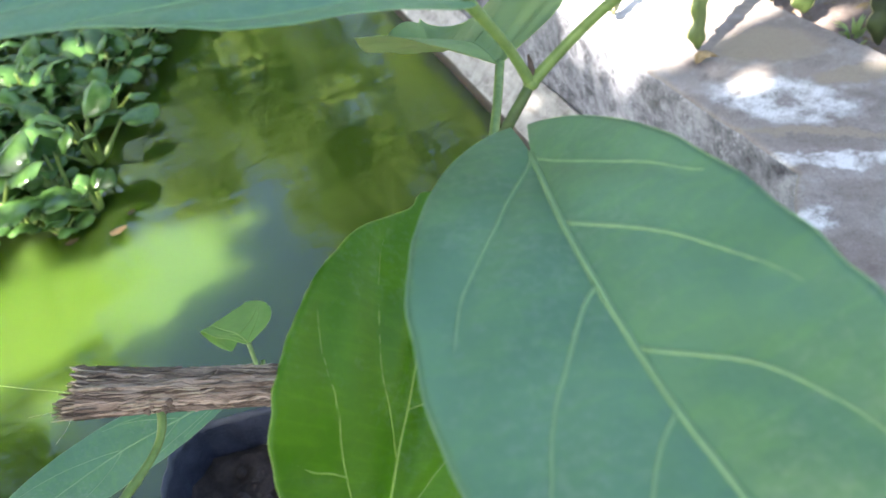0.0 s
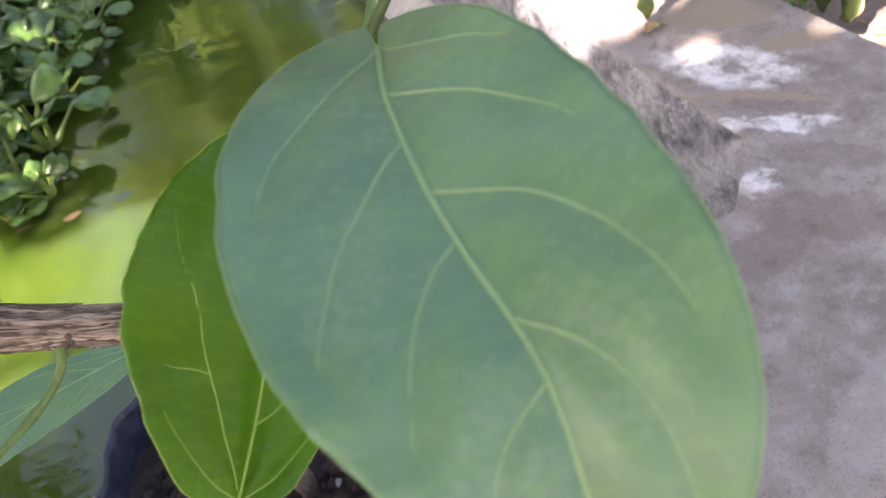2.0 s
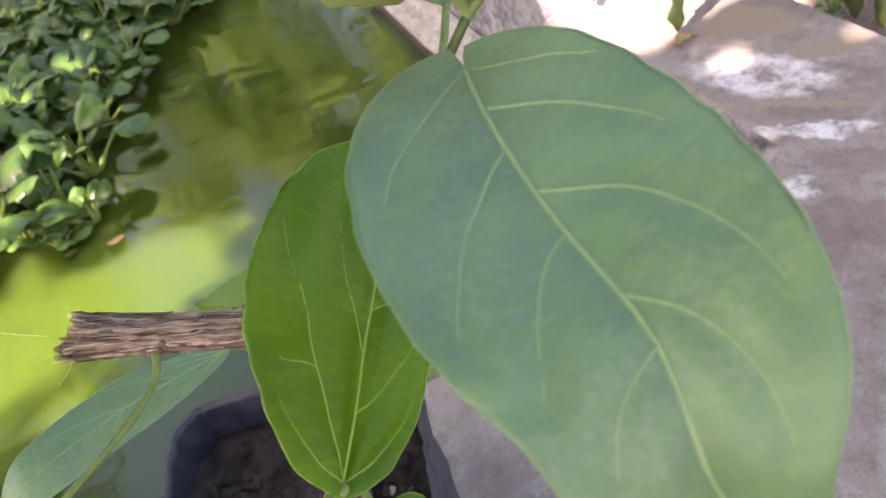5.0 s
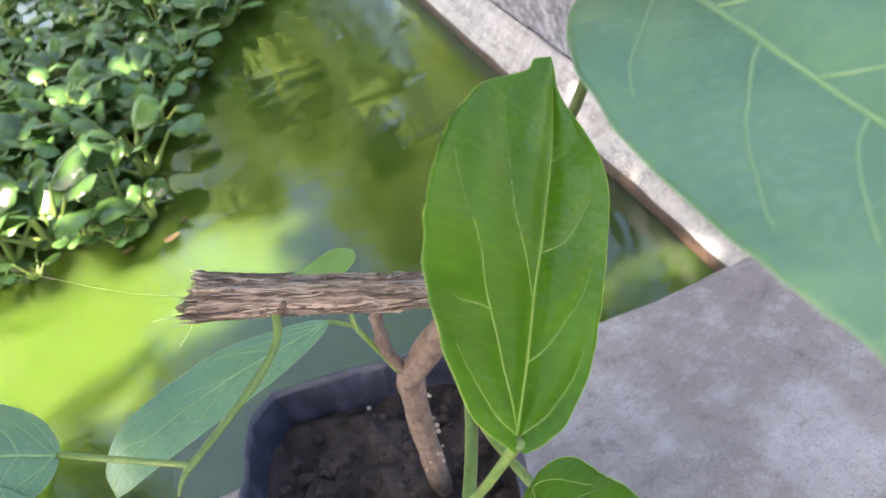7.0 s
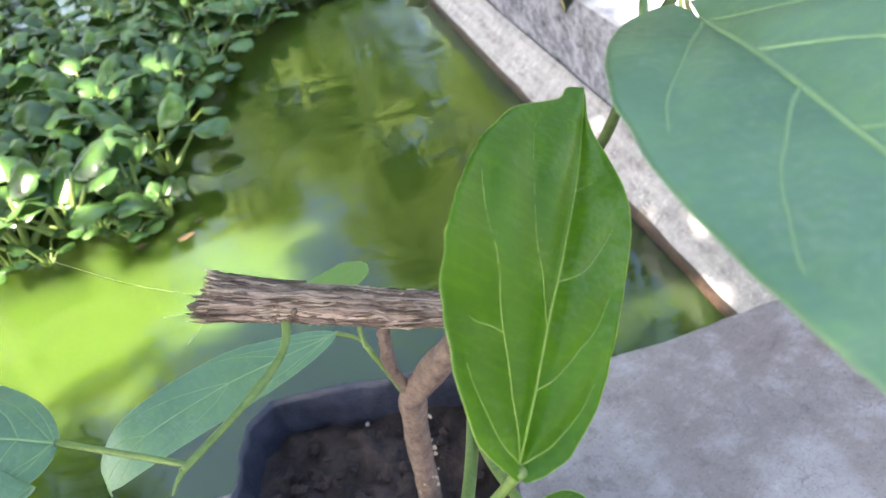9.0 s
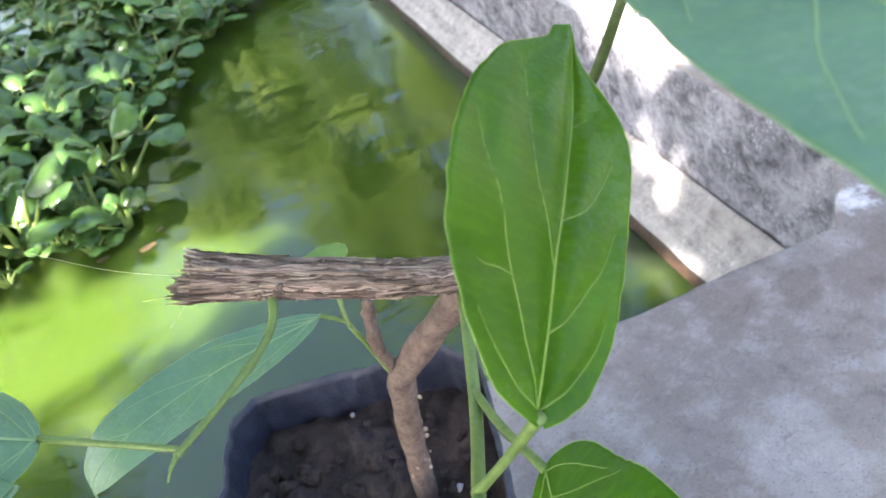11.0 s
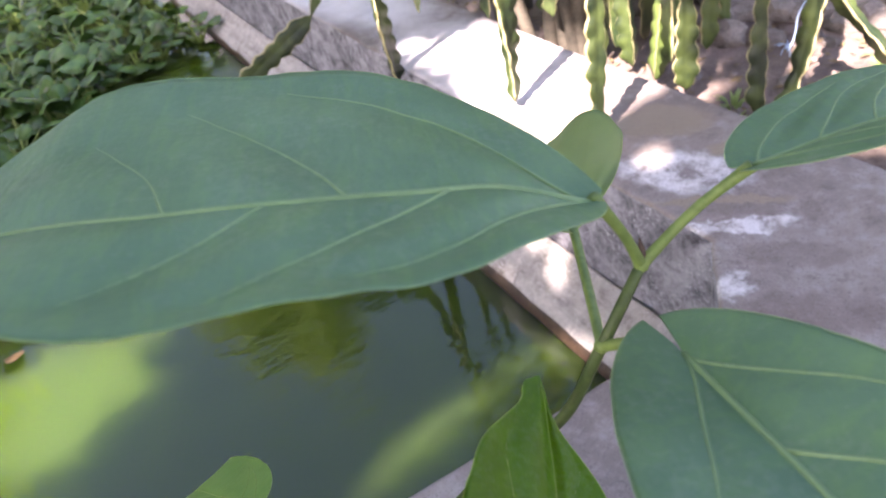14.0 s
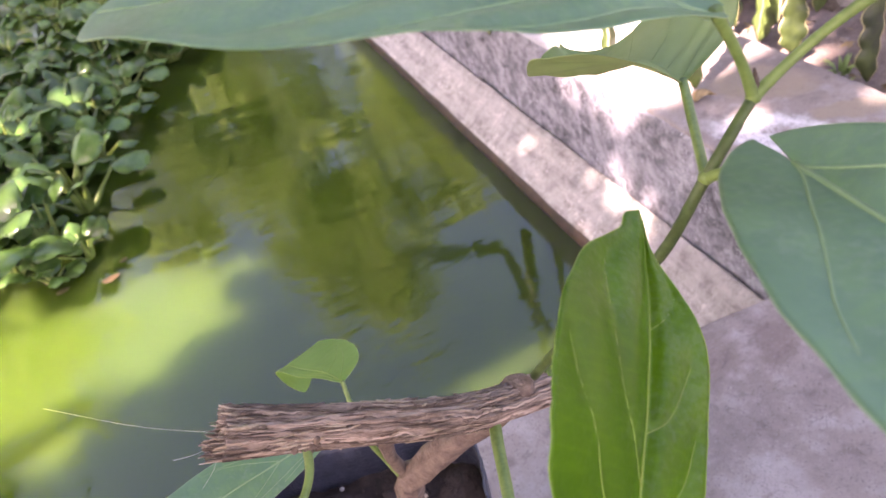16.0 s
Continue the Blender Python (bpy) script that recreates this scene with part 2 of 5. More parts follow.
def water_material():
    """Murky green water: light scatters inside it, a rippled skin mirrors the sky and the trees."""
    m, n, l, b = material("pond_water")
    co = coords(n)
    big = noise_node(n, l, co, 1.3, 3.0)
    col = ramp_node(n, l, big, ((0.35, (0.026, 0.05, 0.006)), (0.65, (0.033, 0.062, 0.0075))))
    l.new(col, b.inputs["Base Color"])
    b.inputs["Roughness"].default_value = 1.0
    b.inputs["Specular IOR Level"].default_value = 0.0
    b.inputs["Subsurface Weight"].default_value = 1.0
    b.inputs["Subsurface Radius"].default_value = (0.6, 0.7, 0.22)
    b.inputs["Subsurface Scale"].default_value = 1.0
    mp = n.new("ShaderNodeMapping")
    mp.inputs["Scale"].default_value = (0.65, 1.7, 1.0)
    mp.inputs["Rotation"].default_value = (0, 0, radians(-6))
    l.new(co, mp.inputs["Vector"])
    w1 = noise_node(n, l, mp.outputs["Vector"], 5.0, 1.0, 0.4, 0.3)
    w2 = noise_node(n, l, mp.outputs["Vector"], 30.0, 2.0, 0.5, 0.4)
    calm = ramp_node(n, l, noise_node(n, l, co, 1.9, 2.0), ((0.38, 0.15), (0.58, 1.0)))
    w3 = noise_node(n, l, mp.outputs["Vector"], 85.0, 1.0, 0.5, 0.6)
    fine = math_node(n, l, "ADD", math_node(n, l, "MULTIPLY", w2, 0.24), math_node(n, l, "MULTIPLY", w3, 0.035))
    h = math_node(n, l, "ADD", math_node(n, l, "MULTIPLY", w1, 0.4), math_node(n, l, "MULTIPLY", fine, calm))
    bump = n.new("ShaderNodeBump")
    bump.inputs["Strength"].default_value = 1.0
    bump.inputs["Distance"].default_value = 0.0045
    l.new(h, bump.inputs["Height"])
    gloss = n.new("ShaderNodeBsdfGlossy")
    gloss.inputs["Roughness"].default_value = 0.015
    l.new(bump.outputs["Normal"], gloss.inputs["Normal"])
    fres = n.new("ShaderNodeFresnel")
    fres.inputs["IOR"].default_value = 1.6
    l.new(bump.outputs["Normal"], fres.inputs["Normal"])
    mix = n.new("ShaderNodeMixShader")
    l.new(fres.outputs["Fac"], mix.inputs["Fac"])
    l.new(b.outputs["BSDF"], mix.inputs[1])
    l.new(gloss.outputs["BSDF"], mix.inputs[2])
    l.new(mix.outputs["Shader"], n["Material Output"].inputs["Surface"])
    return m


def bark_material(name, pale, dark, along):
    """Fibrous bark: long narrow plates with dark cracks between them."""
    m, n, l, b = material(name)
    co = coords(n, "UV")
    wob = n.new("ShaderNodeTexNoise")
    wob.inputs["Scale"].default_value = 9.0
    wob.inputs["Detail"].default_value = 4.0
    l.new(co, wob.inputs["Vector"])
    bent = n.new("ShaderNodeVectorMath")
    bent.operation = "MULTIPLY_ADD"
    bent.inputs[1].default_value = (0.16, 0.22, 0.0)
    l.new(wob.outputs["Color"], bent.inputs[0])
    l.new(co, bent.inputs[2])
    mp = n.new("ShaderNodeMapping")
    mp.inputs["Scale"].default_value = along
    l.new(bent.outputs["Vector"], mp.inputs["Vector"])
    plate = n.new("ShaderNodeTexVoronoi")
    plate.inputs["Scale"].default_value = 1.0
    l.new(mp.outputs["Vector"], plate.inputs["Vector"])
    edge = n.new("ShaderNodeTexVoronoi")
    edge.feature = "DISTANCE_TO_EDGE"
    edge.inputs["Scale"].default_value = 1.0
    l.new(mp.outputs["Vector"], edge.inputs["Vector"])
    st = noise_node(n, l, mp.outputs["Vector"], 1.7, 6.0, 0.75, 0.4)
    grain = noise_node(n, l, coords(n), 160.0, 4.0, 0.6)
    tone = n.new("ShaderNodeSeparateColor")
    l.new(plate.outputs["Color"], tone.inputs["Color"])
    both = math_node(n, l, "ADD", math_node(n, l, "MULTIPLY", st, 0.5), math_node(n, l, "MULTIPLY", grain, 0.2))
    both = math_node(n, l, "ADD", both, math_node(n, l, "MULTIPLY", tone.outputs["Red"], 0.25))
    mid_c = tuple(p * 0.55 + d * 0.45 for p, d in zip(pale, dark))
    col = ramp_node(n, l, both, ((0.36, tuple(p * 0.15 + d * 0.85 for p, d in zip(pale, dark))), (0.48, mid_c), (0.63, pale)))
    crack = ramp_node(n, l, edge.outputs["Distance"], ((0.0, 1.0), (0.2, 0.0)))
    crack = math_node(n, l, "MULTIPLY", crack, ramp_node(n, l, noise_node(n, l, co, 14.0, 4.0, 0.6), ((0.35, 0.15), (0.6, 1.0))))
    col = mix_node(n, l, math_node(n, l, "MULTIPLY", crack, 0.62), col, dark)
    l.new(col, b.inputs["Base Color"])
    b.inputs["Roughness"].default_value = 0.85
    b.inputs["Specular IOR Level"].default_value = 0.3
    h = math_node(n, l, "SUBTRACT", both, math_node(n, l, "MULTIPLY", crack, 0.7))
    bump_node(n, l, b, h, 0.9, 0.0012)
    return m


M_DECK = concrete_deck_material()
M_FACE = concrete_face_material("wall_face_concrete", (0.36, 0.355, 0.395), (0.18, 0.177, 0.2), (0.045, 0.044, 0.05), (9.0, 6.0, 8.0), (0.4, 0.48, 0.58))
M_PLINTH = concrete_face_material("plinth_concrete", (0.5, 0.47, 0.43), (0.355, 0.33, 0.3), (0.17, 0.15, 0.13), (26.0, 1.8, 26.0), (0.37, 0.48, 0.61))
M_WET_AND_SHADE = plain("wet_and_shaded_concrete", (0.025, 0.014, 0.009), (0.085, 0.052, 0.034), 30.0, 0.4)
M_WATER = water_material()
M_SOIL = plain("dry_soil", (0.1, 0.074, 0.064), (0.26, 0.2, 0.17), 14.0, 0.95, 9.0, 0.8, 0.01)
M_POTSOIL = plain("potting_soil", (0.01, 0.007, 0.006), (0.058, 0.04, 0.034), 45.0, 0.95, 6.0, 0.9, 0.006)
M_ROCK = plain("rubble_stone", (0.11, 0.09, 0.075), (0.25, 0.215, 0.19), 18.0, 0.9, 8.0, 0.6, 0.006, 0.25)
M_GRIT = plain("pale_grit", (0.25, 0.23, 0.23), (0.45, 0.42, 0.42), 300.0, 0.8)
M_BAG = plain("black_plastic_bag", (0.012, 0.014, 0.022), (0.045, 0.049, 0.072), 90.0, 0.38, 6.0, 0.5, 0.004)
M_BARK = bark_material("cut_branch_bark", (0.6, 0.465, 0.37), (0.05, 0.03, 0.02), (30.0, 3.6, 1.0))
M_TRUNK = plain("young_bark", (0.07, 0.046, 0.035), (0.235, 0.172, 0.132), 130.0, 0.85, 5.0, 0.9, 0.003)
M_WOOD = plain("torn_wood", (0.24, 0.175, 0.115), (0.5, 0.41, 0.31), 160.0, 0.8)
M_FIBRE = plain("pale_fibre", (0.62, 0.55, 0.4), (0.75, 0.7, 0.56), 100.0, 0.6)
M_STEM = plain("green_stem", (0.09, 0.155, 0.035), (0.165, 0.255, 0.065), 120.0, 0.5, 4.0, 0.2, 0.0008)
M_STEM_DARK = plain("dark_green_stem", (0.036, 0.068, 0.015), (0.072, 0.12, 0.03), 120.0, 0.5, 4.0, 0.2, 0.0008)
M_LEAF = leaf_material("mature_leaf", (0.08, 0.18, 0.09), (0.112, 0.23, 0.118), (0.2, 0.42, 0.06), 55.0, 0.45, 0.12, 0.0, 0.6, dust=0.12)
M_LEAF_YOUNG = leaf_material("young_leaf", (0.043, 0.132, 0.003), (0.07, 0.19, 0.005), (0.24, 0.5, 0.015), 55.0, 0.32, 0.3, 0.0, 0.26, dust=0.1)
M_LEAF_PALE = leaf_material("leaf_underside", (0.25, 0.36, 0.15), (0.33, 0.44, 0.21), (0.36, 0.5, 0.12), 55.0, 0.55, 0.4, 0.0, 0.3)
M_LEAF_FLAG = leaf_material("fresh_tip_leaf", (0.12, 0.26, 0.05), (0.16, 0.33, 0.07), (0.3, 0.5, 0.06), 55.0, 0.5, 0.3)
M_VEIN = plain("leaf_vein", (0.17, 0.295, 0.122), (0.22, 0.35, 0.155), 200.0, 0.5, 3.0, 0.1, 0.0003)
M_VEIN_YOUNG = plain("young_leaf_vein", (0.2, 0.34, 0.04), (0.28, 0.42, 0.07), 200.0, 0.5, 3.0, 0.1, 0.0003)
M_HYA = leaf_material("hyacinth_leaf", (0.036, 0.092, 0.02), (0.082, 0.165, 0.043), (0.24, 0.4, 0.05), 25.0, 0.2, 0.2, 0.4)
M_HYA_STALK = plain("hyacinth_stalk", (0.13, 0.2, 0.03), (0.24, 0.32, 0.07), 30.0, 0.45, 5.0, 0.2, 0.001, 0.2)
M_DEAD = plain("dead_leaf", (0.08, 0.052, 0.025), (0.3, 0.22, 0.11), 30.0, 0.8, 6.0, 0.4, 0.002, 0.3)
M_SODDEN = plain("sodden_leaf", (0.04, 0.025, 0.01), (0.13, 0.08, 0.03), 30.0, 0.6, 6.0, 0.4, 0.002, 0.3)
# strong dark-to-light mottle: dappled sun and shade on the stems put into the colour
M_CACTUS = leaf_material("dappled_cactus_skin", (0.014, 0.028, 0.01), (0.078, 0.112, 0.03), (0.24, 0.32, 0.05), 11.0, 0.45, 0.03, 0.5, 0.5, 0.0, 0.09)
M_CACTUS_EDGE = plain("cactus_edge", (0.3, 0.27, 0.13), (0.42, 0.38, 0.2), 60.0, 0.8)
M_CACTUS_OLD = plain("old_cactus_stem", (0.05, 0.045, 0.035), (0.13, 0.11, 0.08), 30.0, 0.85, 6.0, 0.6, 0.004, 0.2)
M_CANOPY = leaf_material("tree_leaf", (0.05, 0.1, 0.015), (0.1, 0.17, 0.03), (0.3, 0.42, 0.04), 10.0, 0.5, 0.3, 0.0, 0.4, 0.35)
# paler copy of tree_leaf: sunlight on far crowns and grass put into the colour
M_SUNLIT_LEAF = leaf_material("painted_sunlit_leaf", (0.1, 0.19, 0.045), (0.36, 0.45, 0.17), (0.42, 0.54, 0.16), 10.0, 0.4, 0.35, 0.0, 0.5, 0.45)
M_TREEBARK = plain("tree_bark", (0.08, 0.06, 0.045), (0.19, 0.15, 0.115), 12.0, 0.9, 8.0, 0.8, 0.01)
M_SCRAP = plain("pale_plastic", (0.42, 0.56, 0.55), (0.55, 0.66, 0.64), 40.0, 0.4)
M_STRING = plain("blue_string", (0.2, 0.36, 0.6), (0.5, 0.62, 0.78), 80.0, 0.7)


# ---------------------------------------------------------------- mesh helpers
def link_mesh(name, bm, mat, smooth=True):
    me = bpy.data.meshes.new(name)
    bm.to_mesh(me)
    bm.free()
    for m in (mat if isinstance(mat, (list, tuple)) else [mat]):
        me.materials.append(m)
    if smooth:
        me.polygons.foreach_set("use_smooth", [True] * len(me.polygons))
    return new(name, me)


def part(name, bm, mat, parent, label="", smooth=True):
    ob = link_mesh(name, bm, mat, smooth)
    ob.parent = parent
    if label:
        tagged(ob, label)
    return ob


def thing(name, bm, mat, label, category, group="", kind="", smooth=True):
    return tagged(link_mesh(name, bm, mat, smooth), label, category, group, kind)


def holder(name, label, category, group="", at=(0, 0, 0)):
    ob = new(name)
    ob.location = at
    return tagged(ob, label, category, group)


def spline(points, count):
    """Catmull-Rom through the points, count samples."""
    p = [Vector(q) for q in points]
    p = [p[0] * 2 - p[1]] + p + [p[-1] * 2 - p[-2]]
    out = []
    for i in range(count):
        u = i / (count - 1) * (len(p) - 3)
        k = min(int(u), len(p) - 4)
        t = u - k
        a, b, c, d = p[k:k + 4]
        out.append(0.5 * (2 * b + (c - a) * t + (2 * a - 5 * b + 4 * c - d) * t * t + (3 * b - a - 3 * c + d) * t * t * t))
    return out


def tube(bm, points, radii, sides=8, rough=0.0, seed=0.0, caps=True, ridge=0.0):
    """A round limb along the points; rough: uneven radius as a share."""
    uv = bm.loops.layers.uv.verify()
    n = len(points)
    rings = []
    ref = None
    length = 0.0
    lengths = []
    for i, p in enumerate(points):
        if i:
            length += (p - points[i - 1]).length
        lengths.append(length)
        t = (points[min(i + 1, n - 1)] - points[max(i - 1, 0)]).normalized()
        if ref is None:
            ref = t.orthogonal().normalized()
        ref = (ref - t * ref.dot(t)).normalized()
        side = t.cross(ref)
        r = radii(i / (n - 1)) if callable(radii) else radii
        ring = []
        for k in range(sides):
            a = 2 * math.pi * k / sides
            d = ref * math.cos(a) + side * math.sin(a)
            q = r
            if rough:
                q *= 1 + rough * (noise.noise(Vector((math.cos(a) * 2.5, math.sin(a) * 2.5, length / max(r, 1e-5) * 0.25 + seed))))
            if ridge:
                f = noise.noise(Vector((math.cos(a) * 6, math.sin(a) * 6, length * 40 + seed))) + 0.6 * noise.noise(Vector((math.cos(a) * 14, math.sin(a) * 14, length * 90 + seed)))
                q *= 1 + ridge * min(f, 0.12)
            ring.append(bm.verts.new(p + d * q))
        rings.append(ring)
    for i in range(n - 1):
        for k in range(sides):
            f = bm.faces.new((rings[i][k], rings[i][(k + 1) % sides], rings[i + 1][(k + 1) % sides], rings[i + 1][k]))
            for loop, (a, b) in zip(f.loops, ((k, i), (k + 1, i), (k + 1, i + 1), (k, i + 1))):
                loop[uv].uv = (a / sides, lengths[b] * 10)
    if caps:
        bm.faces.new(rings[0][::-1])
        bm.faces.new(rings[-1])
    return rings


def box(bm, x0, x1, y0, y1, z0, z1):
    v = [bm.verts.new((x, y, z)) for z in (z0, z1) for x, y in ((x0, y0), (x1, y0), (x1, y1), (x0, y1))]
    for f in ((3, 2, 1, 0), (4, 5, 6, 7), (0, 1, 5, 4), (1, 2, 6, 5), (2, 3, 7, 6), (3, 0, 4, 7)):
        bm.faces.new([v[i] for i in f])


# ---------------------------------------------------------------- the setting
WATER_Z = -0.27
GROUND_Z = -0.10


def make_deck():
    """An L of concrete: the walk in front and the pond wall that runs away from it, with a chamfered inner corner."""
    bm = bmesh.new()
    outline = ((0, 9), (0, 0), (-0.087, -0.094), (-3.0, -0.016), (-3.0, -0.41), (0.262, -0.41), (0.262, 9))
    face = bm.faces.new([bm.verts.new((x, y, 0)) for x, y in outline])
    if face.normal.z < 0:
        face.normal_flip()
    got = bmesh.ops.extrude_face_region(bm, geom=[face])
    for v in got["geom"]:
        if isinstance(v, bmesh.types.BMVert):
            v.co.z = -0.7
    bmesh.ops.recalc_face_normals(bm, faces=bm.faces)
    top = [e for e in bm.edges if all(v.co.z > -0.01 for v in e.verts)]
    bmesh.ops.bevel(bm, geom=top, offset=0.007, segments=3, affect="EDGES", profile=0.5)
    cuts = [((0, y, 0), (0, 1, 0)) for y in np.arange(-0.38, 1.6, 0.022)]
    cuts += [((0, y, 0), (0, 1, 0)) for y in np.arange(1.65, 8.9, 0.15)]
    cuts += [((x, 0, 0), (1, 0, 0)) for x in np.arange(-1.0, 0.25, 0.022)]
    cuts += [((0, 0, z), (0, 0, 1)) for z in (-0.03, -0.07, -0.12, -0.17)]
    for co, no in cuts:
        bmesh.ops.bisect_plane(bm, geom=bm.verts[:] + bm.edges[:] + bm.faces[:], plane_co=co, plane_no=no)
    bmesh.ops.recalc_face_normals(bm, faces=bm.faces)
    for v in bm.verts:
        if v.co.z > -0.5:
            q = v.co.copy()
            v.co += Vector((noise.noise(q * 14), noise.noise(q * 14 + Vector((9, 0, 0))), noise.noise(q * 9 + Vector((0, 7, 0))))) * 0.0028
            v.co += Vector((noise.noise(q * 55), noise.noise(q * 55 + Vector((9, 0, 0))), 0)) * 0.0016
    ob = thing("deck", bm, [M_DECK, M_FACE], "grey weathered concrete walk and pond wall with white lime patches", "deck", kind="structure")
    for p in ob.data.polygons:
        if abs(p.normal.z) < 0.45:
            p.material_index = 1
    return ob


def make_plinth():
    """The sloping foot of the pond wall, down to a wet lip at the water."""
    bm = bmesh.new()
    ys = list(np.arange(-0.06, 2.4, 0.025)) + list(np.arange(2.5, 9.0, 0.3))
    prof = ((0.02, -0.2), (-0.003, -0.2), (-0.0045, -0.187), (-0.009, -0.1875), (-0.05, -0.222), (-0.0885, -0.2505), (-0.0965, -0.261), (-0.098, -0.276), (-0.09, -0.3))
    rows = []
    for y in ys:
        row = []
        for k, (x, z) in enumerate(prof):
            w = noise.noise(Vector((y * 9, k * 2.0, 3.0))) * (0.004 if k > 4 else 0.0015)
            row.append(bm.verts.new((x + w, y, z + w * 0.6)))
        rows.append(row)
    for a, b in zip(rows, rows[1:]):
        for k in range(len(prof) - 1):
            f = bm.faces.new((a[k], b[k], b[k + 1], a[k + 1]))
            # k >= 5 is the wet lip; k < 2 paints contact shade into the wall gap
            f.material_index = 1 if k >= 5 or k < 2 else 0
    bmesh.ops.recalc_face_normals(bm, faces=bm.faces)
    thing("plinth", bm, [M_PLINTH, M_WET_AND_SHADE], "pale sloping concrete foot of the pond wall", "plinth", kind="structure")


def ground_height(x, y):
    h = 0.0
    if 0.27 < x < 3 and -1 < y < 3:
        h = noise.noise(Vector((x * 4, y * 4, 0))) * 0.02 + noise.noise(Vector((x * 16, y * 16, 5))) * 0.01 + (x - 0.3) * 0.05
    return GROUND_Z + h


def make_ground():
    """Bare earth round the pond, out to the horizon."""
    bm = bmesh.new()
    xs = [-600, -60, -8, -3.6, -3.0, 0.262] + list(np.arange(0.3, 2.6, 0.06)) + [3.2, 6, 20, 80, 600]
    ys = [-600, -60, -8, -2, -1, -0.41] + list(np.arange(-0.35, 2.4, 0.07)) + [3, 5, 9.0, 14, 60, 600]
    grid = {}
    for i, x in enumerate(xs):
        for j, y in enumerate(ys):
            grid[i, j] = bm.verts.new((x, y, ground_height(x, y)))
    for i in range(len(xs) - 1):
        for j in range(len(ys) - 1):
            cx, cy = (xs[i] + xs[i + 1]) / 2, (ys[j] + ys[j + 1]) / 2
            if -3.0 < cx < 0.26 and -0.41 < cy < 9.0:
                continue
            bm.faces.new((grid[i, j], grid[i + 1, j], grid[i + 1, j + 1], grid[i, j + 1]))
    thing("ground", bm, M_SOIL, "bare dry brown earth with litter", "ground", kind="structure")


def make_pond():
    bm = bmesh.new()
    box(bm, -2.9, -0.02, -0.3, 8.95, -1.2, WATER_Z)
    thing("water", bm, M_WATER, "still murky green pond water", "water", kind="structure", smooth=False)
    bm = bmesh.new()
    box(bm, -3.0, -2.8, -0.08, 9.2, -0.8, -0.002)
    thing("wall_west", bm, M_FACE, "grey weathered concrete pond wall", "wall", kind="structure", smooth=False)
    bm = bmesh.new()
    box(bm, -2.8, -0.002, 8.9, 9.2, -0.8, -0.004)
    thing("wall_north", bm, M_FACE, "grey weathered concrete pond wall", "wall", kind="structure", smooth=False)


make_ground()
make_pond()
make_deck()
make_plinth()


# ---------------------------------------------------------------- the potted shrub
class Blade:
    """A leaf's surface: along its midrib (s 0 to 1) and across it (v -1 to 1)."""

    def __init__(self, points, side, width, lobe=0.0, fold=0.0, cup=0.0, wave=0.0, peak=0.38, blunt=0.55, left=1.0, right=1.0, seed=0.0, ease=10):
        self.mid = spline(points, 61)
        self.drip, self.steady = 0.0, 0.0
        for _ in range(ease):
            self.mid = [self.mid[0]] + [(a + b * 2 + c) / 4 for a, b, c in zip(self.mid, self.mid[1:], self.mid[2:])] + [self.mid[-1]]
        self.quilt, self.gap, self.grooves = 0.0, 0.13, ()
        self.profile, self.creases, self.dent = None, (), 0.0
        self.side = Vector(side).normalized()
        self.width, self.lobe, self.fold, self.cup, self.wave = width, lobe, fold, cup, wave
        self.p = blunt
        self.q = blunt * (1 - peak) / peak
        self.peak = peak
        self.left, self.right, self.seed = left, right, seed
        eye = Vector((-0.55, -0.57, 0.6))
        t, c = self.mid[34] - self.mid[26], self.mid[30]
        if self.side.cross(t).dot(eye - c) < 0:
            self.side = -self.side
            self.left, self.right, self.fold, self.cup = right, left, -fold, -cup
        self.length = sum((b - a).length for a, b in zip(self.mid, self.mid[1:]))

    def slide(self, offsets):
        """Move the midrib across the blade: offsets are (s, metres towards +v)."""
        ss, dd = zip(*offsets)
        moved = []
        for k, m in enumerate(self.mid):
            t = (self.mid[min(k + 1, 60)] - self.mid[max(k - 1, 0)]).normalized()
            w = (self.side - t * self.side.dot(t)).normalized()
            moved.append(m + w * float(np.interp(k / 60, ss, dd)))
        self.mid = moved
        for _ in range(14):
            self.mid = [self.mid[0]] + [(a + b * 2 + c) / 4 for a, b, c in zip(self.mid, self.mid[1:], self.mid[2:])] + [self.mid[-1]]

    def sink(self, veins, dent, spread):
        """Tissue swells between the veins and dips along them."""
        self.dent, self.spread = dent, spread
        lines = [[(0, 0), (0.9, 0)]] + [list(q) for q in veins]
        self.creases = [(np.array(q[:-1], float), np.array(q[1:], float)) for q in lines]

    def dip(self, s, v):
        w = self.width / 2
        at = np.array((s * self.length, v * w))
        best = 1.0
        for a, b in self.creases:
            a, b = a * (self.length, w), b * (self.length, w)
            d = b - a
            u = np.clip(((at - a) * d).sum(1) / np.maximum((d * d).sum(1), 1e-12), 0, 1)
            best = min(best, float(np.hypot(*(a + d * u[:, None] - at).T).min()))
        return self.dent * math.exp(-(best / self.spread) ** 1.4)

    def reach(self, s, v):
        """How far the blade spreads from its midrib on the side of v."""
        if self.profile:
            ss, hh = self.profile[0 if v < 0 else 1]
            near = np.linspace(-0.035, 0.035, 9) * min(1.0, 5 * s, 12 * (1 - s) + 0.02)
            return float(np.interp(s + near, ss, hh).mean())
        return self.half(s) * (self.left if v < 0 else self.right)

    def half(self, s):
        s = min(max(s, 0.0), 1.0)
        top = self.peak ** self.p * (1 - self.peak) ** self.q
        if not self.drip:
            return self.width / 2 * (s ** self.p) * ((1 - s) ** self.q) / top
        u = min(s / 0.95, 1.0)
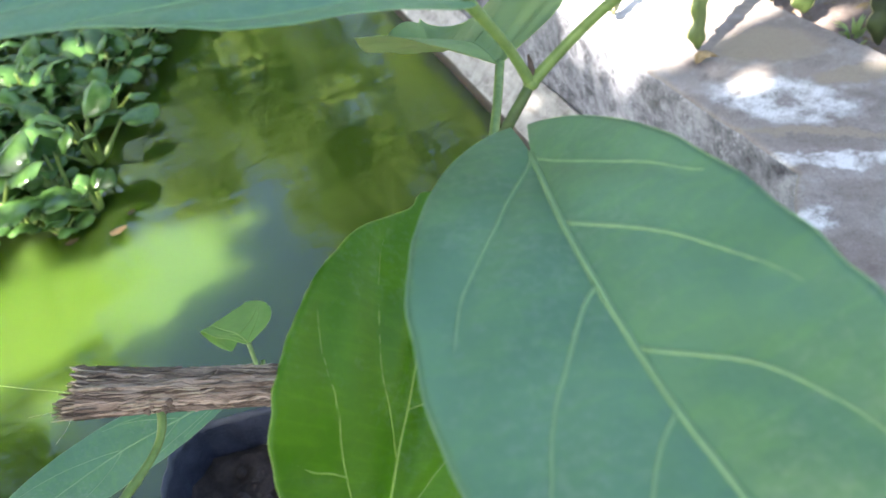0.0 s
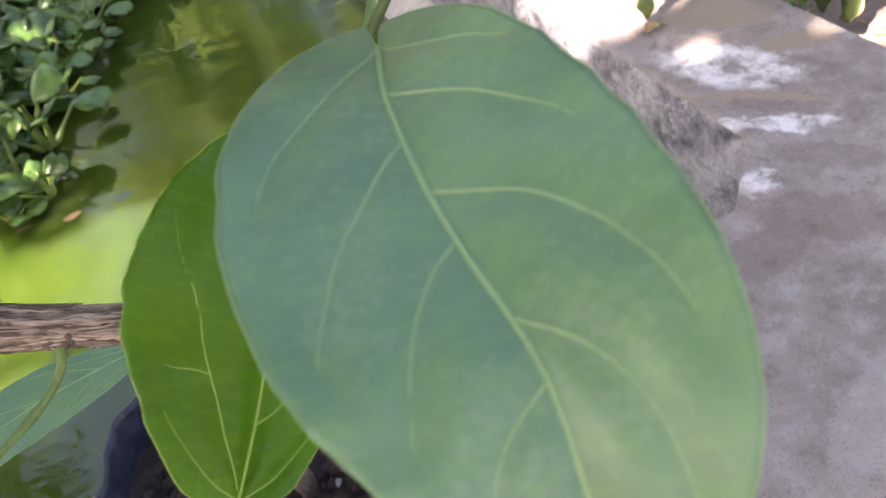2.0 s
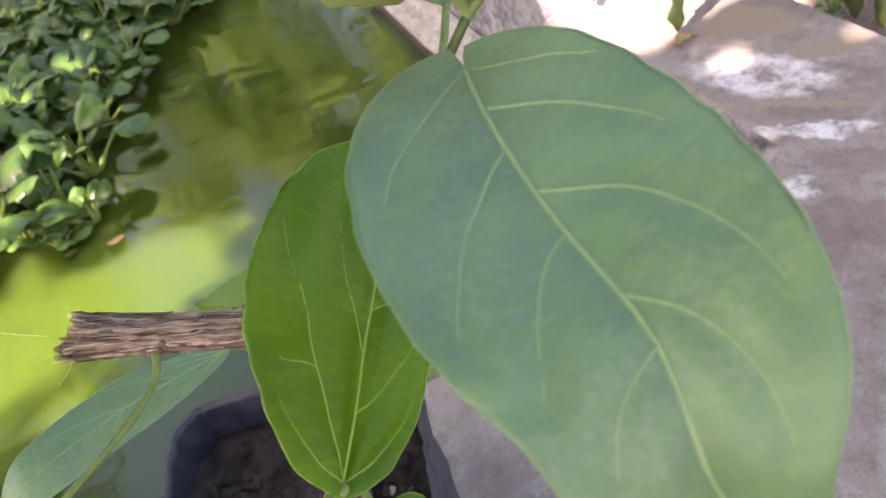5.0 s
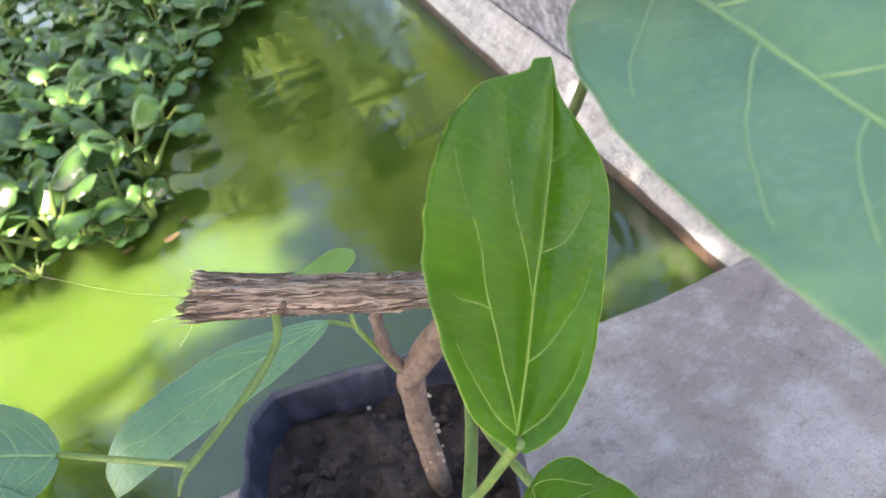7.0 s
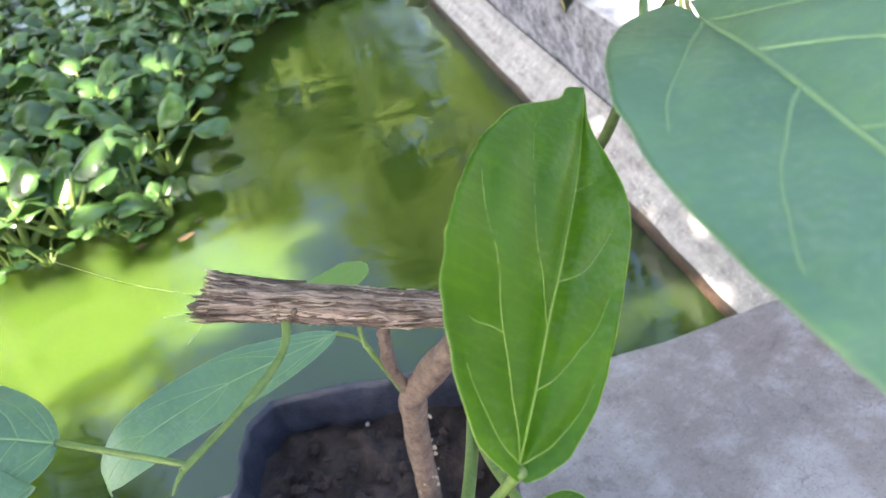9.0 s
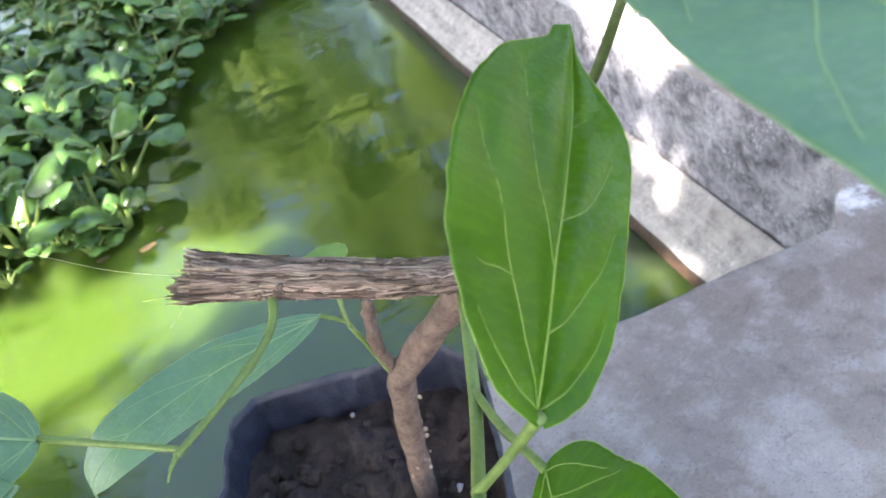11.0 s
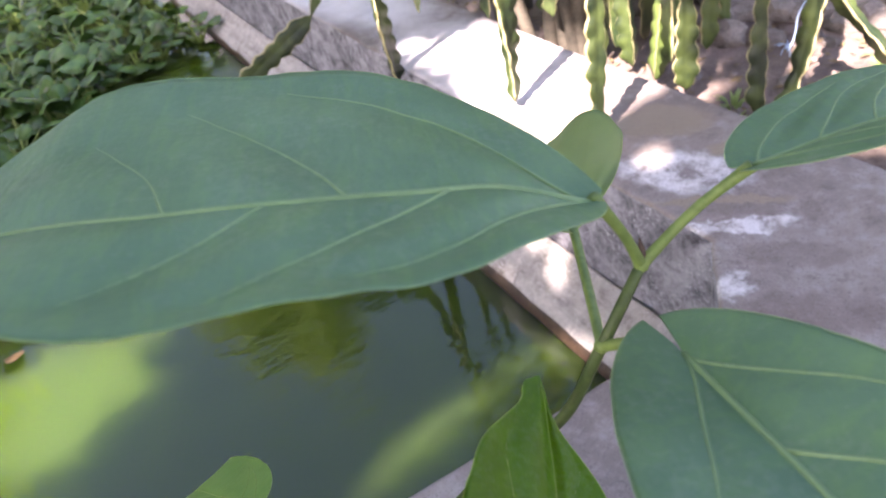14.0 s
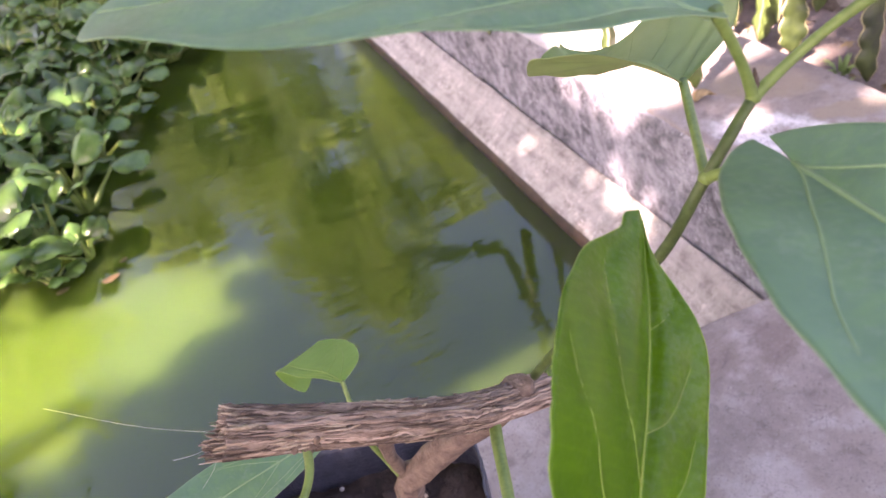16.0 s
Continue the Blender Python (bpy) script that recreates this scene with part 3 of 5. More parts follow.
        h = self.width / 2 * (u ** self.p) * ((1 - u) ** self.q) / top
        return max(h, self.drip * math.sqrt(max(0.0, 1 - ((s - 0.9) / 0.1) ** 2)) if s > 0.9 else h)

    def at(self, s, v):
        u = min(max(s, 0.0), 1.0) * 60
        k = min(int(u), 59)
        c = self.mid[k].lerp(self.mid[k + 1], u - k)
        t = (self.mid[min(k + 2, 60)] - self.mid[max(k - 1, 0)]).normalized()
        chord = (self.mid[-1] - self.mid[0]).normalized()
        f = t.lerp(chord, self.steady).normalized()
        w = (self.side - f * self.side.dot(f)).normalized()
        n = w.cross(t).normalized()
        h = self.reach(s, v)
        h *= 1 + 0.02 * noise.noise(Vector((s * 22, self.seed + (3.0 if v < 0 else 8.0), 2.0)))
        a = abs(v)
        d = h * a
        out = c + w * (d * math.cos(self.fold) * (1 if v > 0 else -1)) + n * (d * math.sin(self.fold))
        out += n * (self.cup * h * a * a)
        out += n * (self.wave * self.width * a * a * math.sin(s * 17 + self.seed + (1.7 if v > 0 else 0)))
        out += n * (noise.noise(Vector((s * 6 + self.seed, v * 2, 1.0))) * self.wave * self.width * 0.4)
        if self.quilt:
            swell = a * (1 - a) * 4 * min(1.0, s * 5) * min(1.0, (1 - s) * 1.7)
            out -= n * (self.quilt * self.width * swell * math.cos(2 * math.pi * (s - 0.16 - 0.3 * a) / self.gap))
            out -= n * (self.quilt * self.width * 1.2 * math.exp(-(d / 0.0016) ** 2))
        if self.creases:
            out -= n * (self.dip(s, v) * min(1.0, (1 - a) * 6))
        for depth, reach, rise, sigma in self.grooves:
            at = reach * min(1.0, s / rise) ** 0.7
            out -= n * (depth * math.exp(-((v - at) / sigma) ** 2) * min(1.0, (1 - s) * 4))
        out -= t * (self.lobe * self.length * a * max(0.0, 1 - s * 3.2) ** 1.5)
        return out, n

    def mesh(self, rows=48, cols=14, thick=0.00035):
        bm = bmesh.new()
        uv = bm.loops.layers.uv.verify()
        place = {}
        sheets = []
        for sgn in (0.5, -0.5):
            grid = []
            for i in range(rows + 1):
                s = 0.5 - 0.5 * math.cos(math.pi * i / rows)
                s = 0.0015 + s * 0.997
                row = []
                for j in range(-cols, cols + 1):
                    p, n = self.at(s, j / cols)
                    row.append(bm.verts.new(p + n * (thick * sgn * (1 - 0.8 * abs(j / cols) ** 6))))
                    place[row[-1]] = (s, j / cols)
                grid.append(row)
            sheets.append(grid)
        for q, grid in enumerate(sheets):
            for i in range(rows):
                for j in range(2 * cols):
                    f = (grid[i][j], grid[i][j + 1], grid[i + 1][j + 1], grid[i + 1][j])
                    bm.faces.new(f if q == 0 else f[::-1])
        a, b = sheets
        for i in range(rows):
            bm.faces.new((a[i][0], a[i + 1][0], b[i + 1][0], b[i][0]))
            bm.faces.new((a[i + 1][-1], a[i][-1], b[i][-1], b[i + 1][-1]))
        for j in range(2 * cols):
            bm.faces.new((a[0][j + 1], a[0][j], b[0][j], b[0][j + 1]))
            bm.faces.new((a[-1][j], a[-1][j + 1], b[-1][j + 1], b[-1][j]))
        for f in bm.faces:
            for loop in f.loops:
                loop[uv].uv = place[loop.vert]
        bmesh.ops.recalc_face_normals(bm, faces=bm.faces)
        return bm

    def vein(self, places, r0, r1, face=1.0):
        """A raised vein through (s, v) places."""
        bm = bmesh.new()
        flat = spline([(s, v, 0) for s, v in places], 22 if len(places) < 9 else 60)
        pts = []
        for q in flat:
            p, n = self.at(q.x, q.y)
            pts.append(p + n * 0.0002 * face)
        tube(bm, pts, lambda u: r0 + (r1 - r0) * u, 6)
        return bm


def add_leaf(plant, blade, mat, vein_mat, label, base_pairs=2, side_pairs=4, vein=0.00045, face=1.0, one_sided=()):
    if side_pairs > 1 and not blade.quilt and not blade.creases:
        blade.quilt, blade.gap = 0.008, 0.42 / (side_pairs - 1)
    leaf = part("leaf", blade.mesh(72, 20), mat, plant, label)
    part("midrib", blade.vein([(0.002, 0), (0.3, 0), (0.65, 0), (0.985, 0)], vein * 1.5, vein * 0.5, face), vein_mat, leaf)
    for sg in (-1, 1):
        part("margin", blade.vein([(0.01 + 0.98 * q / 14, 0.995 * sg) for q in range(15)], 0.0001, 0.0001, 0.0), vein_mat, leaf)
    spans = []
    for span in one_sided:
        r = vein * (0.85 - 0.7 * max(0.0, span[0][0] - 0.2))
        part("vein", blade.vein(list(span), r, r * 0.3, face), vein_mat, leaf)
    if base_pairs > 0:
        spans.append(((0.01, 0.02), (0.08, 0.35), (0.18, 0.6), (0.34, 0.82)))
    if base_pairs > 1:
        spans.append(((0.01, 0.02), (0.03, 0.35), (0.08, 0.62), (0.16, 0.82)))
    for k in range(side_pairs):
        s = 0.16 + 0.42 * k / max(side_pairs - 1, 1)
        spans.append(((s, 0.02), (s + 0.06, 0.33), (s + 0.13, 0.6), (s + 0.24, 0.86)))
    for i, span in enumerate(spans):
        for sg in (-1, 1):
            jit = 0.02 * math.sin(i * 2.3 + sg)
            r = vein * (0.95 if i < base_pairs else 0.75)
            part("vein", blade.vein([(s + jit * (j > 0), v * sg) for j, (s, v) in enumerate(span)], r, r * 0.35, face), vein_mat, leaf)
    return leaf


def limb(plant, name, points, radii, mat, label="", sides=10, rough=0.0, count=20, seed=0.0, ridge=0.0):
    bm = bmesh.new()
    tube(bm, spline(points, count), radii, sides, rough, seed, True, ridge)
    return part(name, bm, mat, plant, label)


def make_shrub():
    USIDE, RSIDE = (-0.31, -0.9, 0.3), (-0.48, -0.77, 0.41)
    p = holder("potted_shrub", "young green shrub with a thick cut branch", "plant", at=(-0.58, -0.316, 0.193))
    back = p.matrix_basis.inverted()

    # woody frame
    joint = (-0.537, -0.403, 0.403)
    limb(p, "trunk", [(-0.581, -0.31, 0.165), (-0.58, -0.317, 0.2), (-0.576, -0.336, 0.265), (-0.5705, -0.355, 0.325), (-0.5655, -0.3615, 0.338), (-0.5515, -0.3815, 0.3705), joint, (-0.531, -0.407, 0.413)],
         lambda u: (0.0062 - 0.0011 * u) * math.sqrt(max(0.02, 1 - (max(0.0, u - 0.9) / 0.1) ** 2)), M_TRUNK, "brown woody trunk with small knobs", 30, 0.22, 140, 2.0, 0.16)
    limb(p, "side_branch", [(-0.57, -0.356, 0.33), (-0.574, -0.359, 0.35), (-0.573, -0.36, 0.366), (-0.571, -0.362, 0.378)], lambda u: 0.0026 - 0.0008 * u + 0.0006 * math.exp(-((u - 0.5) / 0.08) ** 2) + 0.0005 * math.exp(-((u - 0.8) / 0.06) ** 2), M_TRUNK, "", 14, 0.45, 40, 5.0, 0.2)
    cut_end = Vector((-0.611, -0.4114, 0.4477))
    cut = limb(p, "cut_branch", [(-0.525, -0.404, 0.402), (-0.552, -0.411, 0.4155), (-0.582, -0.4117, 0.4318), tuple(cut_end)], lambda u: 0.0052 + 0.0003 * u + 0.0009 * max(0.0, u - 0.8) / 0.2, M_BARK,
               "grey-brown cut branch with furrowed bark", 110, 0.12, 240, 8.0, 0.26)
    rng = random.Random(4)
    line = spline([(-0.525, -0.404, 0.402), (-0.552, -0.411, 0.4155), (-0.582, -0.4117, 0.4318), tuple(cut_end)], 101)
    axis = (line[100] - line[90]).normalized()
    ref = axis.orthogonal().normalized()
    oth = axis.cross(ref)
    down = Vector((0, -0.5, -0.85))

    def on_bark(u, a, lift):
        """A point on the branch, u along it and a round it."""
        k = min(int(u * 100), 99)
        d = ref * math.cos(a) + oth * math.sin(a)
        return line[k].lerp(line[k + 1], u * 100 - k) + d * (0.0052 + 0.0003 * u + 0.0045 * max(0.0, u - 0.8) + lift)

    # torn fibres on the cut face, longest at its lower edge
    for k in range(150):
        a, r = rng.uniform(0, 6.28), 0.0062 * math.sqrt(rng.uniform(0.05, 1.0))
        d = ref * math.cos(a) + oth * math.sin(a)
        slope = 0.0028 * (d.dot(down) + 0.3)
        at = cut_end + d * r * 0.93 - axis * rng.uniform(0.003, 0.009)
        tip = cut_end + d * r + axis * (max(0.0, slope) + rng.uniform(-0.0012, 0.0018)) + ref * rng.uniform(-0.0016, 0.0016) + oth * rng.uniform(-0.0016, 0.0016)
        bm = bmesh.new()
        width = rng.uniform(0.0003, 0.0008)
        tube(bm, spline([at, at.lerp(tip, 0.6) + d * rng.uniform(-0.0003, 0.0006), tip], 5), lambda u: width * (1 - 0.7 * u), 5, 0.4, k)
        part("splinter", bm, M_WOOD if k % 2 else M_BARK, cut)
    for end in ((-0.655, -0.392, 0.468), (-0.627, -0.412, 0.446), (-0.622, -0.42, 0.438)):
        e = cut_end.lerp(Vector(end), 0.78)
        bm = bmesh.new()
        tube(bm, spline([cut_end, cut_end.lerp(e, 0.5) + Vector((0, 0, -0.002)), e], 12), 0.000035, 5)
        part("fibre", bm, M_FIBRE, cut, "fine pale torn fibre")
    # loose strips and flakes along the bark
    for k in range(240):
        u, a = rng.uniform(0.04, 0.97), rng.uniform(0, 6.28)
        ln = rng.uniform(0.02, 0.11) * (0.5 if k % 4 == 0 else 1.0)
        turn = rng.uniform(-0.25, 0.25)
        lift = rng.uniform(-0.0002, 0.0002)
        stops = [on_bark(min(u + ln * q, 1.0), a + turn * q, lift + (rng.uniform(0.0, 0.0007) if q in (0, 1) else 0.0001)) for q in (0, 0.33, 0.66, 1)]
        width = rng.uniform(0.00015, 0.0004)
        bm = bmesh.new()
        tube(bm, spline(stops, 9), lambda q: width * math.sqrt(max(0.05, math.sin(math.pi * (0.06 + 0.88 * q)))), 5, 0.4, k * 1.7)
        part("bark_strip", bm, M_WOOD if k % 3 == 0 else M_BARK, cut)
    for k in range(26):
        c = Vector((-0.594, -0.4165, 0.4365)) + Vector((rng.uniform(-0.004, 0.004), rng.uniform(-0.0008, 0.0008), rng.uniform(-0.0014, 0.0018)))
        bm = bmesh.new()
        bmesh.ops.create_icosphere(bm, subdivisions=2, radius=rng.uniform(0.0004, 0.001), matrix=Matrix.Translation(c))
        for v in bm.verts:
            v.co += (v.co - c) * noise.noise(v.co * 900) * 0.8
        part("bud_scar", bm, M_BARK, cut)
    for k in range(40):
        u = rng.uniform(0.0, 1.0)
        c = Vector((-0.58, -0.318, 0.2)).lerp(Vector((-0.57, -0.355, 0.325)), u)
        a = rng.uniform(0, 6.28)
        bm = bmesh.new()
        at = c + Vector((math.cos(a), math.sin(a) * 0.7, 0.1)) * 0.006
        bmesh.ops.create_icosphere(bm, subdivisions=1, radius=rng.uniform(0.0005, 0.0014), matrix=Matrix.Translation(at))
        part("knob", bm, M_WOOD, p)

    # the leader shoot with its leaves
    node, fork = (-0.5058, -0.4528, 0.4963), (-0.495, -0.4517, 0.5084)
    limb(p, "stem", [(-0.529, -0.408, 0.414), (-0.52, -0.43, 0.452), (-0.5132, -0.447, 0.476), node, fork], lambda u: 0.00135 - 0.0003 * u, M_STEM_DARK, "dark green leading shoot", 10, 0.06, 26)
    for c in (node, fork):
        bm = bmesh.new()
        bmesh.ops.create_icosphere(bm, subdivisions=2, radius=0.0015, matrix=Matrix.Translation(c))
        part("node", bm, M_STEM, p)
    bm = bmesh.new()
    tube(bm, spline([fork, (-0.4945, -0.4515, 0.511), (-0.4945, -0.451, 0.5135)], 6), lambda u: 0.0011 * (1 - 0.8 * u), 7)
    part("bud", bm, M_TRUNK, p, "small brown tip bud")
    limb(p, "petiole", [fork, (-0.4985, -0.4518, 0.517), (-0.5045, -0.4526, 0.5277)], lambda u: 0.00095 + 0.0003 * abs(2 * u - 1) ** 3, M_STEM)
    limb(p, "petiole", [fork, (-0.4855, -0.4545, 0.5165), (-0.4775, -0.4594, 0.524)], lambda u: 0.00095 + 0.0003 * abs(2 * u - 1) ** 3, M_STEM)
    limb(p, "petiole", [node, (-0.5035, -0.462, 0.5025), (-0.5048, -0.471, 0.5066)], lambda u: 0.0011, M_STEM)
    limb(p, "petiole", [node, (-0.4985, -0.44, 0.498), (-0.4914, -0.427, 0.5011)], lambda u: 0.001, M_STEM)

    broad = Blade([(-0.5048, -0.4716, 0.509), (-0.5115, -0.4984, 0.5138), (-0.5143, -0.5236, 0.5127), (-0.5139, -0.5439, 0.5093), (-0.515, -0.5552, 0.4949), (-0.5003, -0.5572, 0.4665)],
                  (-0.836, 0.318, -0.106), 0.0542, 0.0805, 0.2179, -0.0093, 0.008, 0.3657, 0.5909, 0.7944, 0.8498)
    ribs = (((0.01, -0.02), (0.1, -0.45), (0.17, -0.75), (0.22, -0.9)), ((0.17, -0.01), (0.24, -0.4), (0.29, -0.6), (0.34, -0.73), (0.38, -0.82)),
            ((0.35, -0.01), (0.4, -0.31), (0.44, -0.46), (0.49, -0.58), (0.545, -0.68), (0.6, -0.78)), ((0.53, -0.01), (0.6, -0.3), (0.66, -0.5), (0.74, -0.68)),
            ((0.01, 0.02), (0.106, 0.3), (0.18, 0.48), (0.225, 0.62), (0.263, 0.73), (0.3, 0.82)), ((0.27, 0.01), (0.294, 0.14), (0.344, 0.33), (0.38, 0.48), (0.425, 0.62), (0.46, 0.73), (0.5, 0.84)),
            ((0.42, 0.01), (0.444, 0.17), (0.48, 0.33), (0.515, 0.46), (0.55, 0.56), (0.62, 0.72)), ((0.6, 0.01), (0.63, 0.22), (0.67, 0.4), (0.73, 0.6)))
    broad.sink(ribs, 0.0009, 0.004)
    add_leaf(p, broad, M_LEAF, M_VEIN, "large blue-green heart-shaped leaf with pale veins", 0, 0, 0.00042, 1.0, ribs)
    level = Blade([(-0.5045, -0.4526, 0.5277), (-0.5196, -0.4385, 0.5362), (-0.547, -0.4278, 0.5432), (-0.5741, -0.4211, 0.5486), (-0.594, -0.4176, 0.5472)],
                      (-0.179, -1.309, -0.001), 0.0732, 0.02, 0.0253, -0.054, 0.01, 0.5151, 0.4964, 1.065, 1.0709)
    level.p, level.steady = 0.62, 1.0
    level.slide(((0, 0), (0.175, -0.0055), (0.3, -0.0105), (0.65, -0.0105), (1, 0)))
    level.left, level.right = 0.78, 1.36
    ribs = (((0.01, 0.02), (0.14, 0.45), (0.3, 0.68), (0.48, 0.84)), ((0.4, 0.01), (0.44, 0.2), (0.52, 0.45), (0.63, 0.72)), ((0.62, 0.01), (0.66, 0.25), (0.76, 0.55)),
            ((0.01, -0.02), (0.1, -0.35), (0.24, -0.6), (0.4, -0.8)), ((0.26, -0.01), (0.36, -0.3), (0.46, -0.6), (0.55, -0.82)), ((0.5, -0.01), (0.58, -0.35), (0.7, -0.72)))
    level.sink(ribs, 0.0013, 0.005)
    add_leaf(p, level, M_LEAF, M_VEIN, "large blue-green leaf spreading level from the shoot", 0, 0, 0.0005, 1.0, ribs)
    add_leaf(p, Blade([(-0.4775, -0.4594, 0.524), (-0.4557, -0.4674, 0.5266), (-0.445, -0.477, 0.5255), (-0.4157, -0.4943, 0.5252)],
                      (-0.558, -0.735, 0.223), 0.0414, 0.045, 0.1421, 0.0077, 0.01, 0.4121, 0.4951, 1.0377, 0.9555),
             M_LEAF, M_VEIN, "green leaf spreading level from the shoot", 1, 4, 0.00036)
    add_leaf(p, Blade([(-0.4914, -0.427, 0.5011), (-0.4938, -0.417, 0.5034), (-0.4959, -0.3953, 0.4936), (-0.4947, -0.3805, 0.4966)],
                      (0.743, 0.353, -0.104), 0.048, 0.0159, 0.297, 0.0891, 0.03, 0.3415, 0.6739, 0.9819, 1.1154),
             M_LEAF_PALE, M_LEAF_PALE, "small pale folded leaf with crinkled surface", 1, 4, 0.00016)
    # the hanging shoot with the bright young leaf
    limb(p, "shoot", [(-0.543, -0.406, 0.408), (-0.5475, -0.419, 0.4075), (-0.552, -0.434, 0.409), (-0.56, -0.46, 0.412), (-0.5685, -0.489, 0.4255), (-0.572, -0.5, 0.43)], lambda u: 0.0019 - 0.0005 * u, M_STEM, "green drooping shoot", 9, 0.05, 24)
    limb(p, "petiole", [(-0.569, -0.489, 0.4255), (-0.563, -0.495, 0.439), (-0.556, -0.5007, 0.4539)], lambda u: 0.00095 + 0.0003 * abs(2 * u - 1) ** 3, M_STEM)
    limb(p, "petiole", [(-0.5575, -0.453, 0.411), (-0.557, -0.47, 0.417), (-0.5546, -0.4893, 0.4234)], lambda u: 0.0011, M_STEM)
    fresh = Blade([(-0.556, -0.5007, 0.4539), (-0.5457, -0.488, 0.4646), (-0.5381, -0.4776, 0.4751), (-0.5287, -0.4651, 0.4825), (-0.5152, -0.4448, 0.4888)],
                      (0.943, 0.379, -0.295), 0.0362, 0.0251, 0.0464, 0.058, 0.01, 0.4232, 0.5324, 1.2949, 0.8918)
    fresh.slide(((0, 0.0005), (0.18, 0.0013), (0.34, 0.002), (0.475, 0.0037), (0.62, 0.0036), (0.75, 0.0034), (0.88, 0.0022), (1, 0)))
    fresh.profile = (((0, 0.02, 0.045, 0.069, 0.15, 0.306, 0.394, 0.463, 0.537, 0.644, 0.744, 0.844, 0.888, 0.913, 0.932, 0.96, 0.985, 1),
                      (0.0003, 0.0062, 0.0115, 0.0136, 0.0195, 0.0255, 0.0279, 0.0283, 0.0274, 0.0254, 0.0229, 0.0178, 0.0144, 0.0105, 0.0056, 0.005, 0.004, 0.0003)),
                     ((0, 0.02, 0.069, 0.181, 0.325, 0.569, 0.706, 0.769, 0.831, 0.881, 0.906, 0.969, 1),
                      (0.0003, 0.0038, 0.0086, 0.0131, 0.0139, 0.0137, 0.012, 0.01, 0.0065, 0.003, 0.001, 0.0008, 0.0002)))
    ribs = (((0.01, -0.02), (0.131, -0.27), (0.275, -0.42), (0.419, -0.53), (0.519, -0.66), (0.588, -0.77), (0.65, -0.87)),
            ((0.335, -0.01), (0.419, -0.11), (0.531, -0.25), (0.644, -0.36), (0.756, -0.49), (0.86, -0.66)),
            ((0.28, -0.42), (0.288, -0.55), (0.288, -0.69), (0.306, -0.84)), ((0.01, -0.05), (0.05, -0.45), (0.11, -0.68), (0.19, -0.82)),
            ((0.175, 0.01), (0.213, 0.22), (0.288, 0.5), (0.363, 0.7), (0.475, 0.82)), ((0.463, 0.01), (0.519, 0.34), (0.613, 0.57), (0.694, 0.74)),
            ((0.744, 0.01), (0.775, 0.3), (0.825, 0.74)), ((0.01, 0.03), (0.062, 0.48), (0.138, 0.74), (0.23, 0.86)))
    fresh.sink(ribs, 0.0007, 0.0022)
    fresh.grooves = ((0.0009, 0.0, 1.0, 0.12),)
    add_leaf(p, fresh, M_LEAF_YOUNG, M_VEIN_YOUNG, "bright fresh green upright leaf with yellow veins", 0, 0, 0.0002, 1.0, ribs)
    low = Blade([(-0.5546, -0.4893, 0.4234), (-0.5575, -0.503, 0.4251), (-0.5525, -0.5115, 0.4275), (-0.5403, -0.5305, 0.4298)],
                      (0.799, 0.429, 0.354), 0.0312, 0.0236, 0.1071, 0.0816, 0.01, 0.4266, 0.5032, 0.9647, 1.0904)
    low.steady = 1.0
    add_leaf(p, low, M_LEAF_YOUNG, M_VEIN_YOUNG, "small fresh green leaf", 1, 2, 0.00015)
    # shoot below the cut end
    limb(p, "shoot", [(-0.594, -0.4135, 0.4375), (-0.596, -0.4215, 0.433), (-0.601, -0.4285, 0.4312), (-0.61, -0.44, 0.4325), (-0.623, -0.455, 0.435)], lambda u: 0.0012 - 0.0003 * u + 0.0004 * math.exp(-((u - 0.62) / 0.04) ** 2), M_STEM, "thin green shoot with a dry end", 9, 0.1, 18)
    bm = bmesh.new()
    tube(bm, spline([(-0.6225, -0.4545, 0.435), (-0.6245, -0.457, 0.4345), (-0.626, -0.459, 0.433)], 6), lambda u: 0.0008 * (1 - 0.7 * u), 7)
    part("dry_tip", bm, M_STEM, p)
    limb(p, "petiole", [(-0.622, -0.4535, 0.435), (-0.636, -0.445, 0.4365), (-0.652, -0.4358, 0.439)], lambda u: 0.0008, M_STEM)
    add_leaf(p, Blade([(-0.652, -0.4358, 0.439), (-0.6651, -0.4371, 0.4485), (-0.674, -0.4485, 0.4485), (-0.6975, -0.4588, 0.4478)],
                      (0.245, -0.917, -0.312), 0.0404, 0.0085, 0.0771, 0.0689, 0.01, 0.3678, 0.5877, 0.9478, 0.903), M_LEAF, M_VEIN, "blue-green heart-shaped leaf on a thin stalk", 2, 3, 0.0003)
    # shoot that rises behind the branch
    limb(p, "shoot", [(-0.571, -0.355, 0.322), (-0.576, -0.356, 0.345), (-0.581, -0.355, 0.366), (-0.58, -0.337, 0.364)], lambda u: 0.0013 - 0.0004 * u, M_STEM)
    limb(p, "petiole", [(-0.581, -0.355, 0.366), (-0.586, -0.356, 0.372), (-0.5894, -0.3576, 0.3761)], lambda u: 0.0009, M_STEM)
    tail = Blade([(-0.5894, -0.3576, 0.3761), (-0.6139, -0.3681, 0.3821), (-0.6325, -0.3732, 0.3834), (-0.6594, -0.3877, 0.3864), (-0.673, -0.391, 0.3785), (-0.6755, -0.3925, 0.371)],
                      (0.234, -0.842, -0.516), 0.0225, 0.0042, 0.0901, 0.0643, 0.01, 0.4364, 0.6724, 1.0519, 0.931, 0.0, 3)
    tail.drip = 0.0008
    add_leaf(p, tail, M_LEAF, M_VEIN, "pale green pointed leaf behind the branch", 2, 3, 0.00025)
